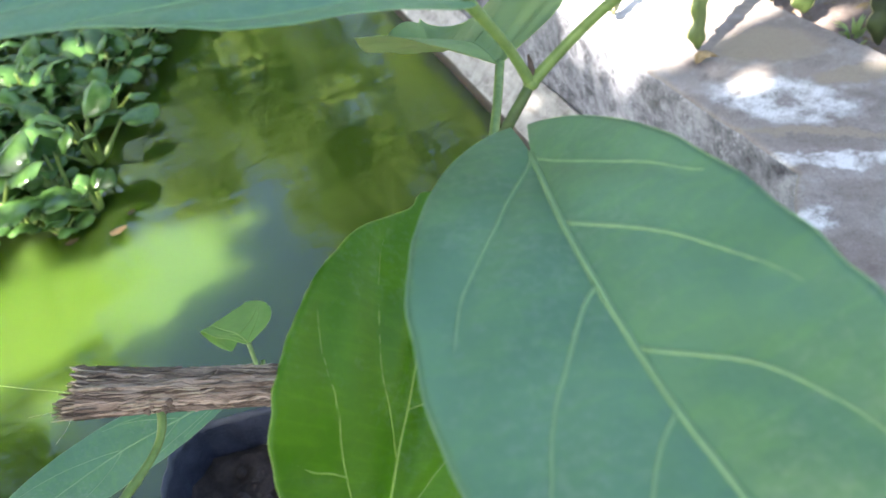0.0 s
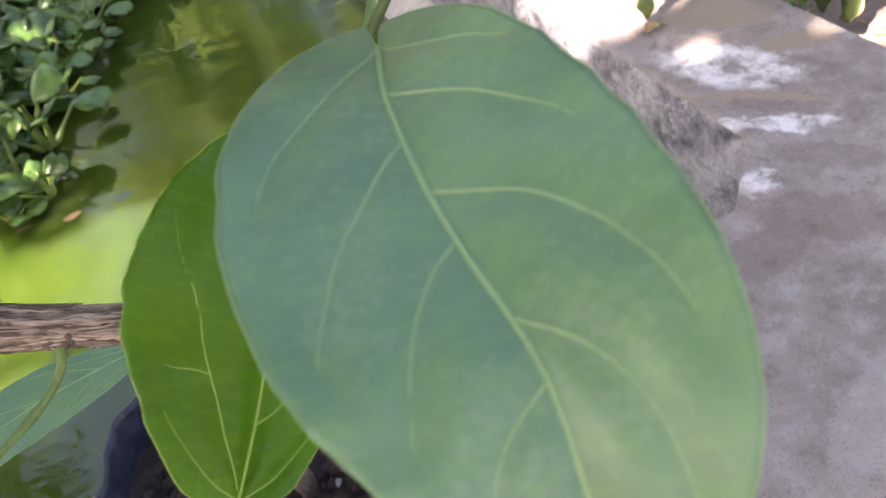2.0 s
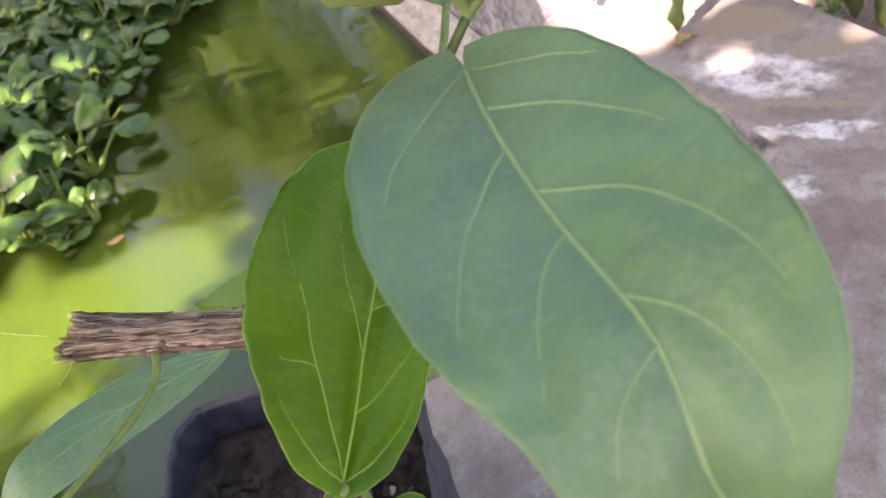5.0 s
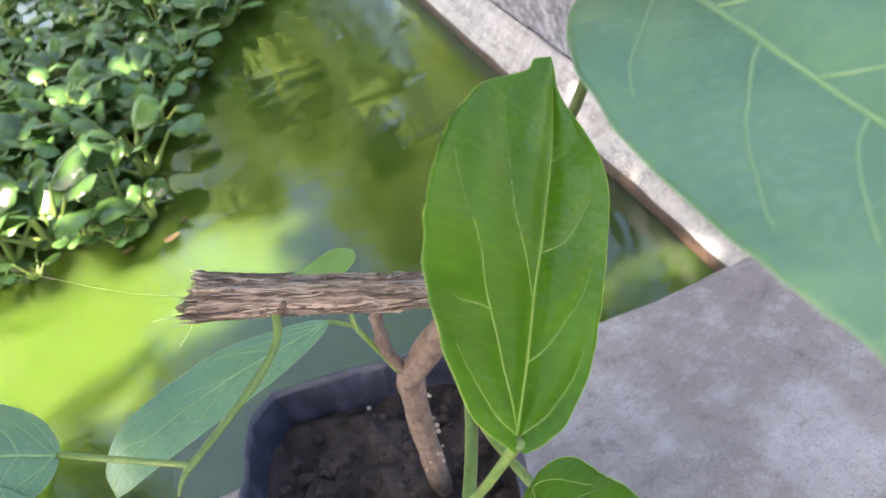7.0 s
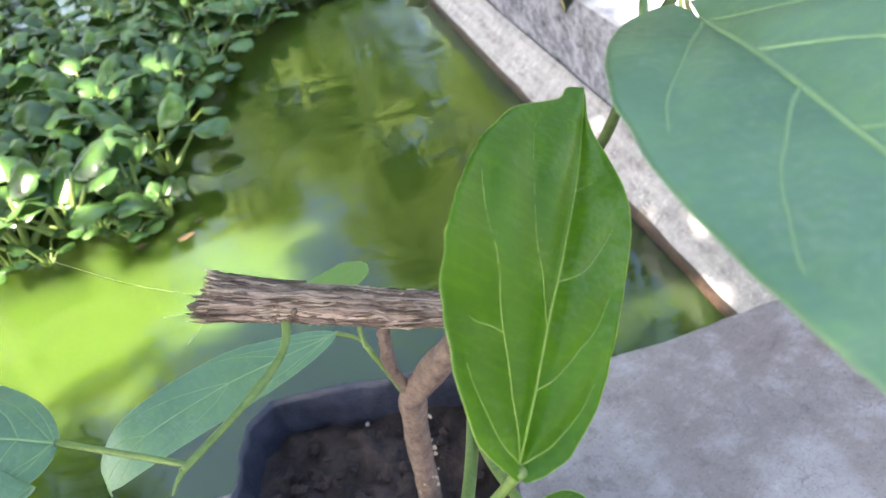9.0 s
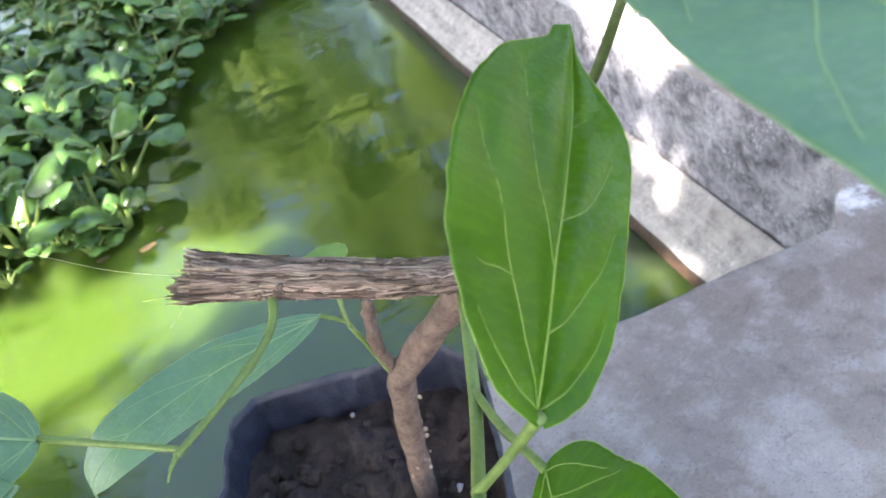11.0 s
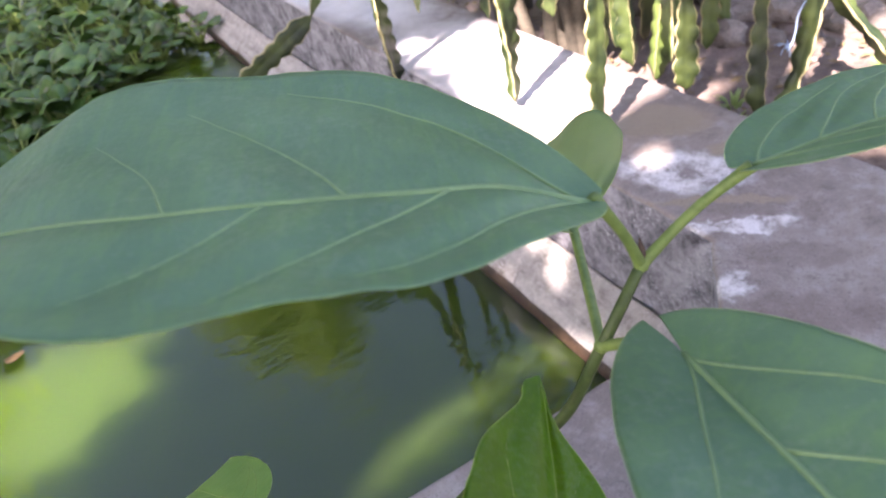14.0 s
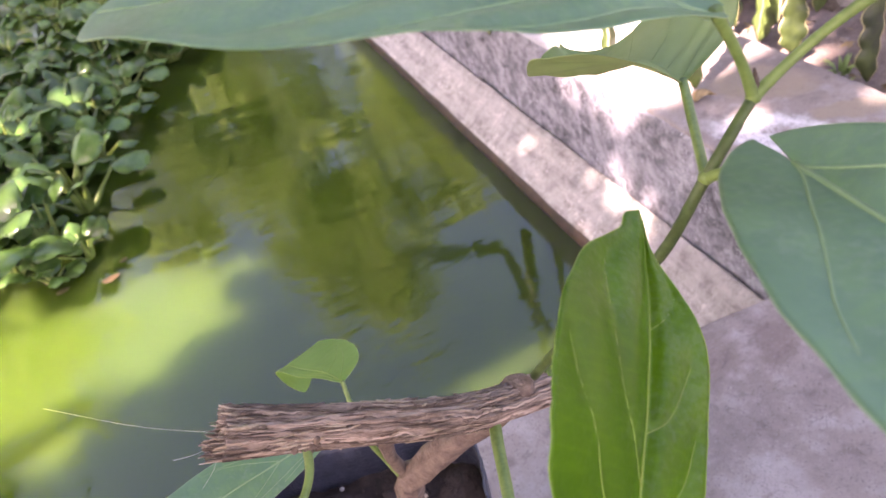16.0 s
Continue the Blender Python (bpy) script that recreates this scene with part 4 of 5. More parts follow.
    limb(p, "petiole", [(-0.581, -0.357, 0.364), (-0.5805, -0.352, 0.3745), (-0.5798, -0.346, 0.384)], lambda u: 0.0009, M_STEM)
    flag = Blade([(-0.5798, -0.346, 0.384), (-0.585, -0.331, 0.378), (-0.592, -0.315, 0.369), (-0.599, -0.2995, 0.361), (-0.5985, -0.299, 0.352), (-0.596, -0.302, 0.3445)],
                 (0.93, 0.33, -0.065), 0.027, 0.02, 0.0, 0.05, 0.02, 0.42, 0.6, 0.4, 1.5, 0.0, 1)
    flag.q = 0.72
    add_leaf(p, flag, M_LEAF_FLAG, M_VEIN_YOUNG, "tiny heart-shaped fresh leaf with a curled yellow tip", 1, 2, 0.00018)
    for ob in p.children:
        ob.matrix_parent_inverse = back


make_shrub()


BAG_SIDES = ((77, 0.0755), (347, 0.083), (257, 0.08), (167, 0.0745), (137, 0.092), (32, 0.098), (302, 0.1), (212, 0.1))


def bag_reach(a):
    """How far the creased side of the bag lies from its middle in direction a."""
    reach = [d / max(math.cos(a - radians(side)), 1e-3) for side, d in BAG_SIDES if math.cos(a - radians(side)) > 0.1]
    return min(reach)


def make_bag():
    """A black plastic grow bag with a turned, creased rim, filled with dark soil."""
    c = Vector((-0.615, -0.303, 0))
    bag = holder("grow_bag", "black plastic grow bag with a creased rim on the concrete walk", "plant pot", at=(c.x, c.y, 0))
    bm = bmesh.new()
    n, rows = 200, 34
    loops = []
    for wall in (0, 1):
        rng = range(rows + 1) if wall == 0 else range(rows, rows // 2 - 4, -1)
        for i in rng:
            u = i / rows
            ring = []
            for k in range(n):
                a = 2 * math.pi * k / n
                r = bag_reach(a) * (0.93 + 0.07 * u)
                r += 0.003 * noise.noise(Vector((math.cos(a) * 3, math.sin(a) * 3, u * 5)))
                r += 0.0014 * noise.noise(Vector((math.cos(a) * 11, math.sin(a) * 11, u * 10)))
                r += 0.0008 * noise.noise(Vector((math.cos(a) * 26, math.sin(a) * 26, u * 16)))
                r -= 0.0016 * wall
                z = 0.224 * u + (0.003 * noise.noise(Vector((math.cos(a) * 2, math.sin(a) * 2, 8))) + 0.0005 * math.sin(a * 9)) * u * u
                ring.append(bm.verts.new((r * math.cos(a), r * math.sin(a), z)))
            loops.append(ring)
    for a, b in zip(loops, loops[1:]):
        for k in range(n):
            bm.faces.new((a[k], a[(k + 1) % n], b[(k + 1) % n], b[k]))
    bm.faces.new(loops[0][::-1])
    part("bag_wall", bm, M_BAG, bag)
    bm = bmesh.new()
    prev = None
    rings = 26
    for i in range(1, rings + 1):
        ring = []
        for k in range(110):
            a = 2 * math.pi * k / 110
            r = bag_reach(a) * 0.985 * i / rings
            q = Vector((r * math.cos(a), r * math.sin(a), 0))
            q.z = 0.191 + 0.009 * noise.noise(q * 30) + 0.006 * noise.noise(q * 90)
            ring.append(bm.verts.new(q))
        if prev:
            for k in range(110):
                bm.faces.new((prev[k], ring[k], ring[(k + 1) % 110], prev[(k + 1) % 110]))
        else:
            bm.faces.new(ring)
        prev = ring
    part("soil", bm, M_POTSOIL, bag, "dark crumbly potting soil")
    rng = random.Random(8)
    for k in range(170):
        a, r = rng.uniform(0, 6.28), 0.068 * math.sqrt(rng.random())
        bm = bmesh.new()
        at = Vector((r * math.cos(a), r * math.sin(a), 0.193))
        bmesh.ops.create_icosphere(bm, subdivisions=1, radius=rng.uniform(0.001, 0.005), matrix=Matrix.Translation(at))
        for v in bm.verts:
            v.co += (v.co - at) * noise.noise(v.co * 300) * 0.8
        part("clod", bm, M_POTSOIL if k % 28 else M_GRIT, bag, smooth=False)


make_bag()


# ---------------------------------------------------------------- water hyacinths
def hyacinth(rng, leaves):
    """A floating rosette: swollen stalks and cupped round blades."""
    h = holder("water_hyacinth", "floating water hyacinth with glossy round green leaves", "water plant", "hyacinths on the pond")
    for k in range(leaves):
        a = k * 2.4 + rng.uniform(-0.3, 0.3)
        lean = rng.uniform(0.2, 1.05)
        ln = rng.uniform(0.08, 0.17)
        d = Vector((math.cos(a), math.sin(a), 0))
        top = d * ln * math.sin(lean) + Vector((0, 0, ln * math.cos(lean)))
        bm = bmesh.new()
        tube(bm, spline([d * 0.008 - Vector((0, 0, 0.01)), top * 0.4 + d * 0.008, top], 9), lambda u: 0.0045 + 0.006 * math.exp(-((u - 0.3) / 0.22) ** 2), 8)
        stalk = part("stalk", bm, M_HYA_STALK, h)
        size = rng.uniform(0.075, 0.125)
        out = (d * math.sin(lean + 0.5) + Vector((0, 0, math.cos(lean + 0.5)))).normalized()
        up = Vector((0, 0, 1)) - out * out.z
        side = Vector((-d.y, d.x, 0)) + Vector((0, 0, rng.uniform(-0.4, 0.4)))
        droop = Vector((0, 0, -0.18 * size))
        blade = Blade([top, top + out * size * 0.35, top + out * size * 0.72 + droop * 0.3, top + out * size + droop], side, size * rng.uniform(0.95, 1.2), 0.05, 0.1, 0.3, 0.03, 0.52, 0.36, seed=k)
        part("leaf", blade.mesh(12, 5, 0.0008), M_HYA, h)
    return h


def in_mat(x, y):
    """Whether a rosette may float at (x, y)."""
    if y < 1.08 or x > -0.1 or x < -2.7:
        return False
    edge = ((1.08, -1.0), (1.5, -0.9), (2.1, -0.66), (2.36, -0.14), (99, -0.14))
    for (y0, x0), (y1, x1) in zip(edge, edge[1:]):
        if y0 <= y <= y1:
            return x < x0 + (x1 - x0) * (y - y0) / (y1 - y0)
    return False


def make_hyacinths():
    rng = random.Random(21)
    kinds = [hyacinth(rng, n) for n in (6, 7, 8, 7, 6, 8, 7)]
    spots = []
    y = 1.12
    while y < 5.2:
        step = 0.13 if y < 2.6 else 0.24
        x = -2.4 + rng.uniform(0, step)
        while x < -0.1:
            px, py = x + rng.uniform(-0.04, 0.04), y + rng.uniform(-0.04, 0.04)
            if in_mat(px, py) and px > -1.0 - 0.42 * py:
                spots.append((px, py))
            x += step
        y += step * 0.9
    small = ((-0.97, 1.01), (-1.05, 0.97), (-1.13, 1.05), (-1.24, 0.97), (-1.33, 1.0), (-1.45, 0.93), (-1.06, 1.1))
    for i, (x, y) in enumerate(spots + list(small)):
        size = rng.uniform(0.75, 0.95) if i < len(spots) else rng.uniform(0.42, 0.58)
        m = pose(x, y, WATER_Z, 0, 0, rng.uniform(0, 360)) @ Matrix.Scale(size, 4)
        if i < len(kinds):
            kinds[i].matrix_basis = m
        else:
            copy_thing(kinds[i % len(kinds)], m)


make_hyacinths()


# ---------------------------------------------------------------- dragon fruit cactus
def cactus_stem(bm, points, r, seed, sides=3):
    """A three-winged climbing cactus stem with wavy margins."""
    pts = spline(points, max(24, int(sum((Vector(a) - Vector(b)).length for a, b in zip(points, points[1:])) / 0.008)))
    n = len(pts)
    rings = []
    ref = None
    dist = 0.0
    for i, p in enumerate(pts):
        if i:
            dist += (p - pts[i - 1]).length
        t = (pts[min(i + 1, n - 1)] - pts[max(i - 1, 0)]).normalized()
        if ref is None:
            ref = t.orthogonal().normalized()
            ref = Matrix.Rotation(seed * 2.1, 3, t) @ ref
        ref = (ref - t * ref.dot(t)).normalized()
        oth = t.cross(ref)
        end = min(1.0, (i + 0.3) / 3, (n - i - 0.6) / 4)
        twist = 0.8 * noise.noise(Vector((dist * 3, seed, 4)))
        joint = 0.62 + 0.38 * min(1.0, abs(math.sin(dist / 0.3 * math.pi + seed * 1.7)) * 2.2)
        ring = []
        for k in range(sides):
            a0 = 2 * math.pi * k / sides + twist
            wavy = 0.78 + 0.36 * abs(math.sin(dist / 0.034 * math.pi + seed + k * 0.9)) + 0.12 * noise.noise(Vector((dist * 30, seed, k)))
            reach = r * (1.25 if k < 2 else 0.6) * wavy * joint
            sway = 0.14 * noise.noise(Vector((dist * 45, seed + k, 7)))
            for da, q in ((-0.5, 0.34), (-0.09 + sway, 0.94), (0.09 + sway, 0.94), (0.5, 0.34)):
                q = max(reach * q, r * 0.2) * max(end, 0.12)
                ring.append(bm.verts.new(p + (ref * math.cos(a0 + da) + oth * math.sin(a0 + da)) * q))
        rings.append(ring)
    m = sides * 4
    for a, b in zip(rings, rings[1:]):
        for k in range(m):
            f = bm.faces.new((a[k], a[(k + 1) % m], b[(k + 1) % m], b[k]))
            f.material_index = 1 if k % 4 == 1 else 0
    bm.faces.new(rings[0][::-1])
    bm.faces.new(rings[-1])


def make_cactus():
    top = Vector((0.72, 0.85, 1.25))
    c = holder("dragon_fruit_cactus", "dragon fruit cactus with long drooping three-ribbed stems on a post", "cactus", at=(0.72, 0.85, GROUND_Z))
    back = c.matrix_basis.inverted()
    bm = bmesh.new()
    tube(bm, spline([(0.72, 0.85, GROUND_Z - 0.05), (0.725, 0.85, 0.5), tuple(top)], 14), lambda u: 0.05, 12, 0.1)
    part("post", bm, M_TREEBARK, c)
    rng = random.Random(5)
    # hanging ends: x, y, z, radius
    ends = ((0.045, 0.495, 0.012, 0.019), (0.078, 0.305, 0.012, 0.019), (-0.03, 0.82, -0.02, 0.017), (0.088, 0.9, 0.075, 0.016), (0.161, 0.9, 0.075, 0.016), (0.252, 0.9, 0.005, 0.018),
            (0.36, 0.553, -0.058, 0.018), (0.36, 0.491, -0.069, 0.017), (0.36, 0.411, -0.065, 0.018), (0.36, 0.246, -0.061, 0.018), (0.36, 0.446, -0.022, 0.016), (0.36, 0.6, -0.03, 0.018),
            (0.3, 0.72, 0.03, 0.017), (0.42, 0.7, -0.03, 0.018), (0.45, 0.62, -0.05, 0.017), (0.5, 0.75, -0.06, 0.018), (0.4, 0.86, -0.04, 0.018), (0.5, 0.5, -0.06, 0.017), (0.56, 0.62, -0.07, 0.018),
            (0.34, 0.8, 0.0, 0.017), (0.46, 0.8, -0.05, 0.018), (0.54, 0.86, -0.06, 0.018), (0.6, 0.74, -0.07, 0.017), (0.44, 0.95, -0.05, 0.018), (0.38, 0.66, -0.06, 0.015), (0.62, 0.56, -0.07, 0.015))
    for i, (x, y, z, r) in enumerate(ends):
        e = Vector((x, y, z))
        low = e + Vector((rng.uniform(-0.015, 0.015) + 0.004, rng.uniform(-0.02, 0.02), 0.22))
        high = e + Vector((rng.uniform(-0.02, 0.03), rng.uniform(-0.03, 0.03), 0.75))
        arch = top.lerp(high, 0.55) + Vector((0, 0, 0.35))
        bm = bmesh.new()
        sway = [high.lerp(low, q) + Vector((rng.uniform(-0.018, 0.018), rng.uniform(-0.018, 0.018), 0)) for q in (0.3, 0.65)]
        cactus_stem(bm, [tuple(top), tuple(arch), tuple(high), tuple(sway[0]), tuple(sway[1]), tuple(low), tuple(e)], r * 1.02, i * 1.3)
        part("stem", bm, [M_CACTUS, M_CACTUS_EDGE], c)
    # a jointed stem that leans over the wall to the water
    bm = bmesh.new()
    cactus_stem(bm, [(0.02, 1.1, 0.24), (-0.04, 1.05, 0.18), (-0.113, 1.0, 0.116)], 0.017, 3.0)
    part("stem", bm, [M_CACTUS, M_CACTUS_EDGE], c)
    bm = bmesh.new()
    cactus_stem(bm, [(-0.113, 1.0, 0.116), (-0.2, 1.0, 0.08), (-0.27, 1.0, 0.05), (-0.315, 1.0, 0.032)], 0.02, 6.0)
    part("stem", bm, [M_CACTUS, M_CACTUS_EDGE], c)
    bm = bmesh.new()
    cactus_stem(bm, [tuple(top), (0.4, 1.05, 1.2), (0.14, 1.15, 0.7), (0.02, 1.1, 0.24)], 0.017, 3.0)
    part("stem", bm, [M_CACTUS, M_CACTUS_EDGE], c)
    # pale stems near the string
    for k, pts in enumerate((((0.72, 0.85, 1.2), (0.62, 0.5, 0.95), (0.5, 0.27, 0.5), (0.43, 0.2, 0.16), (0.36, 0.196, -0.06)), ((0.43, 0.2, 0.17), (0.46, 0.17, 0.1), (0.5, 0.13, 0.03), (0.53, 0.1, -0.04)))):
        bm = bmesh.new()
        cactus_stem(bm, pts, 0.018, 2.0 + k)
        part("stem", bm, [M_CACTUS, M_CACTUS_EDGE], c)
    # old dark stems at the foot
    for k in range(26):
        a = rng.uniform(0, 6.28)
        x, y = 0.52 + 0.2 * math.cos(a), 0.88 + 0.22 * math.sin(a)
        bm = bmesh.new()
        tube(bm, spline([(x, y, GROUND_Z - 0.02), (x + rng.uniform(-0.03, 0.03), y + rng.uniform(-0.03, 0.03), 0.2), (x * 0.6 + 0.29, y * 0.6 + 0.34, 0.8)], 12), lambda u: 0.016 - 0.004 * u, 7, 0.2, k)
        part("old_stem", bm, M_CACTUS_OLD, c, "dark corky old stem")
    for ob in c.children:
        ob.matrix_parent_inverse = back


make_cactus()


# ---------------------------------------------------------------- stones, litter, string
def make_stones():
    rng = random.Random(13)
    spots = [(0.642, 0.474, 0.04), (0.65, 0.609, 0.04), (0.7, 0.588, 0.05), (0.768, 0.536, 0.05), (0.752, 0.38, 0.04), (0.8, 0.45, 0.06), (0.981, 0.357, 0.05), (0.934, 0.518, 0.06), (0.93, 0.607, 0.05), (0.86, 0.56, 0.045)]
    spots += [(rng.uniform(0.6, 1.5), rng.uniform(0.3, 1.3), rng.uniform(0.018, 0.05)) for _ in range(110)]
    spots += [(rng.uniform(0.33, 1.0), rng.uniform(-0.3, 0.6), rng.uniform(0.006, 0.018)) for _ in range(60)]
    for x, y, r in spots:
        bm = bmesh.new()
        bmesh.ops.create_icosphere(bm, subdivisions=2, radius=1)
        sx, sy, sz = r * rng.uniform(0.8, 1.3), r * rng.uniform(0.7, 1.1), r * rng.uniform(0.45, 0.75)
        seed = rng.uniform(0, 50)
        for v in bm.verts:
            q = v.co * (1 + 0.35 * noise.noise(v.co * 1.6 + Vector((seed, 0, 0))))
            v.co = Vector((q.x * sx, q.y * sy, q.z * sz))
        ob = thing("stone", bm, M_ROCK, "rough grey-brown stone lying on the earth", "stone", "stones beside the wall", smooth=False)
        ob.location = (x, y, ground_height(x, y) + sz * 0.3)
        ob.rotation_euler = (0, 0, rng.uniform(0, 6.28))


make_stones()


def make_litter():
    rng = random.Random(31)
    bm = bmesh.new()
    for _ in range(2600):
        x, y = rng.uniform(0.3, 1.6), rng.uniform(-0.5, 1.4)
        a, s = rng.uniform(0, 6.28), rng.uniform(0.004, 0.015)
        z = ground_height(x, y) + 0.004 + rng.uniform(0, 0.003)
        d, e = Vector((math.cos(a), math.sin(a), rng.uniform(-0.3, 0.3))), Vector((-math.sin(a), math.cos(a), rng.uniform(-0.3, 0.3)))
        c = Vector((x, y, z))
        v = [bm.verts.new(q) for q in (c - d * s, c + e * s * 0.35 + Vector((0, 0, 0.003)), c + d * s, c - e * s * 0.35)]
        bm.faces.new(v)
    thing("leaf_litter", bm, M_DEAD, "dry brown leaf litter on the earth", "litter", kind="stuff", smooth=False)


make_litter()


def make_floating_leaves():
    rng = random.Random(3)
    for k in range(4):
        x, y = -0.95 + rng.uniform(-0.16, 0.1), 0.93 + rng.uniform(-0.05, 0.1)
        a, size = rng.uniform(0, 6.28), rng.uniform(0.02, 0.045)
        d = Vector((math.cos(a), math.sin(a), 0.05))
        o = Vector((x, y, WATER_Z + 0.004))
        blade = Blade([o, o + d * size * 0.5, o + d * size], (-d.y, d.x, 0), size * 0.6, 0, 0.1, 0.1, 0.03, seed=k)
        thing("fallen_leaf", blade.mesh(10, 4, 0.0006), M_SODDEN, "curled brown dead leaf floating on the pond", "leaf", "dead leaves on the water")


make_floating_leaves()


def make_string():
    bm = bmesh.new()
    pts = spline([(0.6, 0.335, 0.2), (0.6, 0.34, 0.065), (0.6, 0.36, 0.03), (0.599, 0.372, 0.0), (0.602, 0.378, -0.04), (0.597, 0.383, -0.066)], 30)
    tube(bm, pts, 0.0016, 6, 0.3)
    s = thing("string", bm, M_STRING, "frayed blue plastic string hanging from the cactus", "string")
    rng = random.Random(2)
    for _ in range(9):
        bm = bmesh.new()
        d = Vector((rng.uniform(-1, 1), rng.uniform(-1, 1), rng.uniform(-1, 0.5))) * 0.022
        o = Vector((0.596, 0.387, -0.06))
        tube(bm, spline([o, o + d * 0.5 + Vector((0, 0, 0.004)), o + d], 6), 0.0008, 5)
        part("strand", bm, M_STRING, s)
    bm = bmesh.new()
    bmesh.ops.create_icosphere(bm, subdivisions=3, radius=0.02, matrix=Matrix.Translation((0.605, 0.334, 0.06)))
    for v in bm.verts:
        v.co += Vector((noise.noise(v.co * 60), noise.noise(v.co * 60 + Vector((4, 0, 0))), noise.noise(v.co * 60 + Vector((0, 4, 0))))) * 0.02
    part("knot", bm, M_STRING, s, "crumpled pale blue knot")


make_string()


def make_weeds():
    """Small tufts of grass at the foot of the wall, in the painted sunlit leaf colour."""
    rng = random.Random(17)
    for x, y, count, tall in WEEDS:
        tuft = holder("grass_tuft", "small yellow-green grass tuft growing in the dry earth", "grass", "grass tufts by the wall", at=(x, y, ground_height(x, y)))
        for _ in range(count):
            a, ln = rng.uniform(0, 6.28), tall * rng.uniform(0.5, 1.0)
            d = Vector((math.cos(a), math.sin(a), 0))
            o = d * rng.uniform(0, 0.008)
            blade = Blade([o - Vector((0, 0, 0.004)), o + d * ln * 0.25 + Vector((0, 0, ln * 0.6)), o + d * ln * 0.75 + Vector((0, 0, ln * 0.75))], (-d.y, d.x, 0), ln * 0.16, 0, 0.25, 0, 0.01, seed=a)
            part("blade", blade.mesh(8, 2, 0.0005), M_SUNLIT_LEAF, tuft)


WEEDS = ((0.398, 0.333, 16, 0.045), (0.37, 0.3, 10, 0.03), (0.62, 0.21, 14, 0.05), (0.7, 0.26, 12, 0.04), (0.44, 0.05, 10, 0.03))
make_weeds()


def make_scraps():
    """Thin bent plates of pale plastic on the rubble."""
    rng = random.Random(23)
    for x, y, size, turn in ((0.88, 0.48, 0.035, 20), (0.785, 0.41, 0.028, 70)):
        bm = bmesh.new()
        outline = [(math.cos(a) * rng.uniform(0.7, 1.1), math.sin(a) * rng.uniform(0.5, 0.8)) for a in (0.3, 1.2, 2.2, 3.1, 4.2, 5.3)]
        low = [bm.verts.new((px * size, py * size, 0.012 * px * px + 0.004 * py)) for px, py in outline]
        high = [bm.verts.new(v.co + Vector((0, 0, 0.0018))) for v in low]
        bm.faces.new(low[::-1])
        bm.faces.new(high)
        for k in range(len(low)):
            bm.faces.new((low[k], low[(k + 1) % len(low)], high[(k + 1) % len(low)], high[k]))
        ob = thing("plastic_scrap", bm, M_SCRAP, "torn pale blue-green plastic scrap lying on the rubble", "scrap", "scraps on the rubble", smooth=False)
        ob.location = (x, y, ground_height(x, y) + 0.022)
        ob.rotation_euler = (0.1, -0.15, radians(turn))


make_scraps()


def make_dry_curl():
    """A dry curled scrap of cactus on the wall."""
    o = Vector((CURL[0], CURL[1], 0.004))
    blade = Blade([o, o + Vector((0.012, 0.006, 0.012)), o + Vector((0.026, 0.004, 0.008)), o + Vector((0.034, -0.008, 0.001))], (-0.3, 1, 0.2), 0.02, 0, 0.4, 0.4, 0.06, seed=4)
    thing("dry_leaf", blade.mesh(14, 5, 0.0012), M_DEAD, "curled brown dry leaf lying on the concrete wall", "leaf")


CURL = (0.06, 0.285)
make_dry_curl()


# ---------------------------------------------------------------- trees that shade the pond
GAPS = ((-0.7, 0.054, 0.022), (-0.65, 0.066, 0.03), (-0.6, 0.078, 0.032), (-0.55, 0.089, 0.032), (-0.5, 0.097, 0.03), (-0.43, 0.107, 0.026), (-0.37, 0.11, 0.024), (-0.32, 0.111, 0.022),
        (-0.287, 0.29, 0.03), (-0.276, 0.183, 0.02), (-0.279, 0.06, 0.031), (-0.209, 0.631, 0.021), (-0.209, 0.572, 0.017),
        (-0.174, 0.4, 0.024), (-0.172, 0.315, 0.023), (-0.165, 0.25, 0.023), (-0.196, 0.192, 0.018), (-0.112, 0.337, 0.023), (-0.122, 0.24, 0.022), (-0.133, 0.53, 0.019), (0.087, 0.214, 0.032),
        (0.1, 0.5, 0.13), (0.25, 0.5, 0.14), (0.05, 0.4, 0.08), (0.2, 0.75, 0.12), (0.1, 0.85, 0.06), (0.243, 0.143, 0.028),
        (0.4, 0.55, 0.05), (0.5, 0.12, 0.09), (0.62, 0.02, 0.12), (0.75, 0.2, 0.05), (0.9, 0.0, 0.16), (0.6, 0.22, 0.1), (0.39, 0.12, 0.07), (0.34, 0.15, 0.04), (0.5, -0.02, 0.08), (0.85, 0.3, 0.04), (0.37, 0.0, 0.03), (0.6, 0.8, 0.1), (0.95, 0.6, 0.03), (0.37, 0.1, 0.04), (0.58, 0.16, 0.09), (0.7, 0.14, 0.12), (0.52, 0.05, 0.08),
        (-1.25, 0.93, 0.03), (-1.36, 0.98, 0.035), (-1.15, 0.96, 0.022), (-1.46, 0.95, 0.03), (-1.31, 1.06, 0.022), (-1.52, 1.06, 0.03), (-1.2, 1.15, 0.030), (-1.5, 1.2, 0.040), (-1.35, 1.4, 0.025), (-1.7, 1.5, 0.035), (-1.1, 1.7, 0.025), (-1.4, 1.9, 0.030), (-1.6, 2.2, 0.050), (-1.0, 2.3, 0.030))

gap_rng = random.Random(9)
GAPS += tuple((gap_rng.uniform(-2.0, -1.05), gap_rng.uniform(0.95, 2.6), gap_rng.uniform(0.01, 0.02)) for _ in range(30))


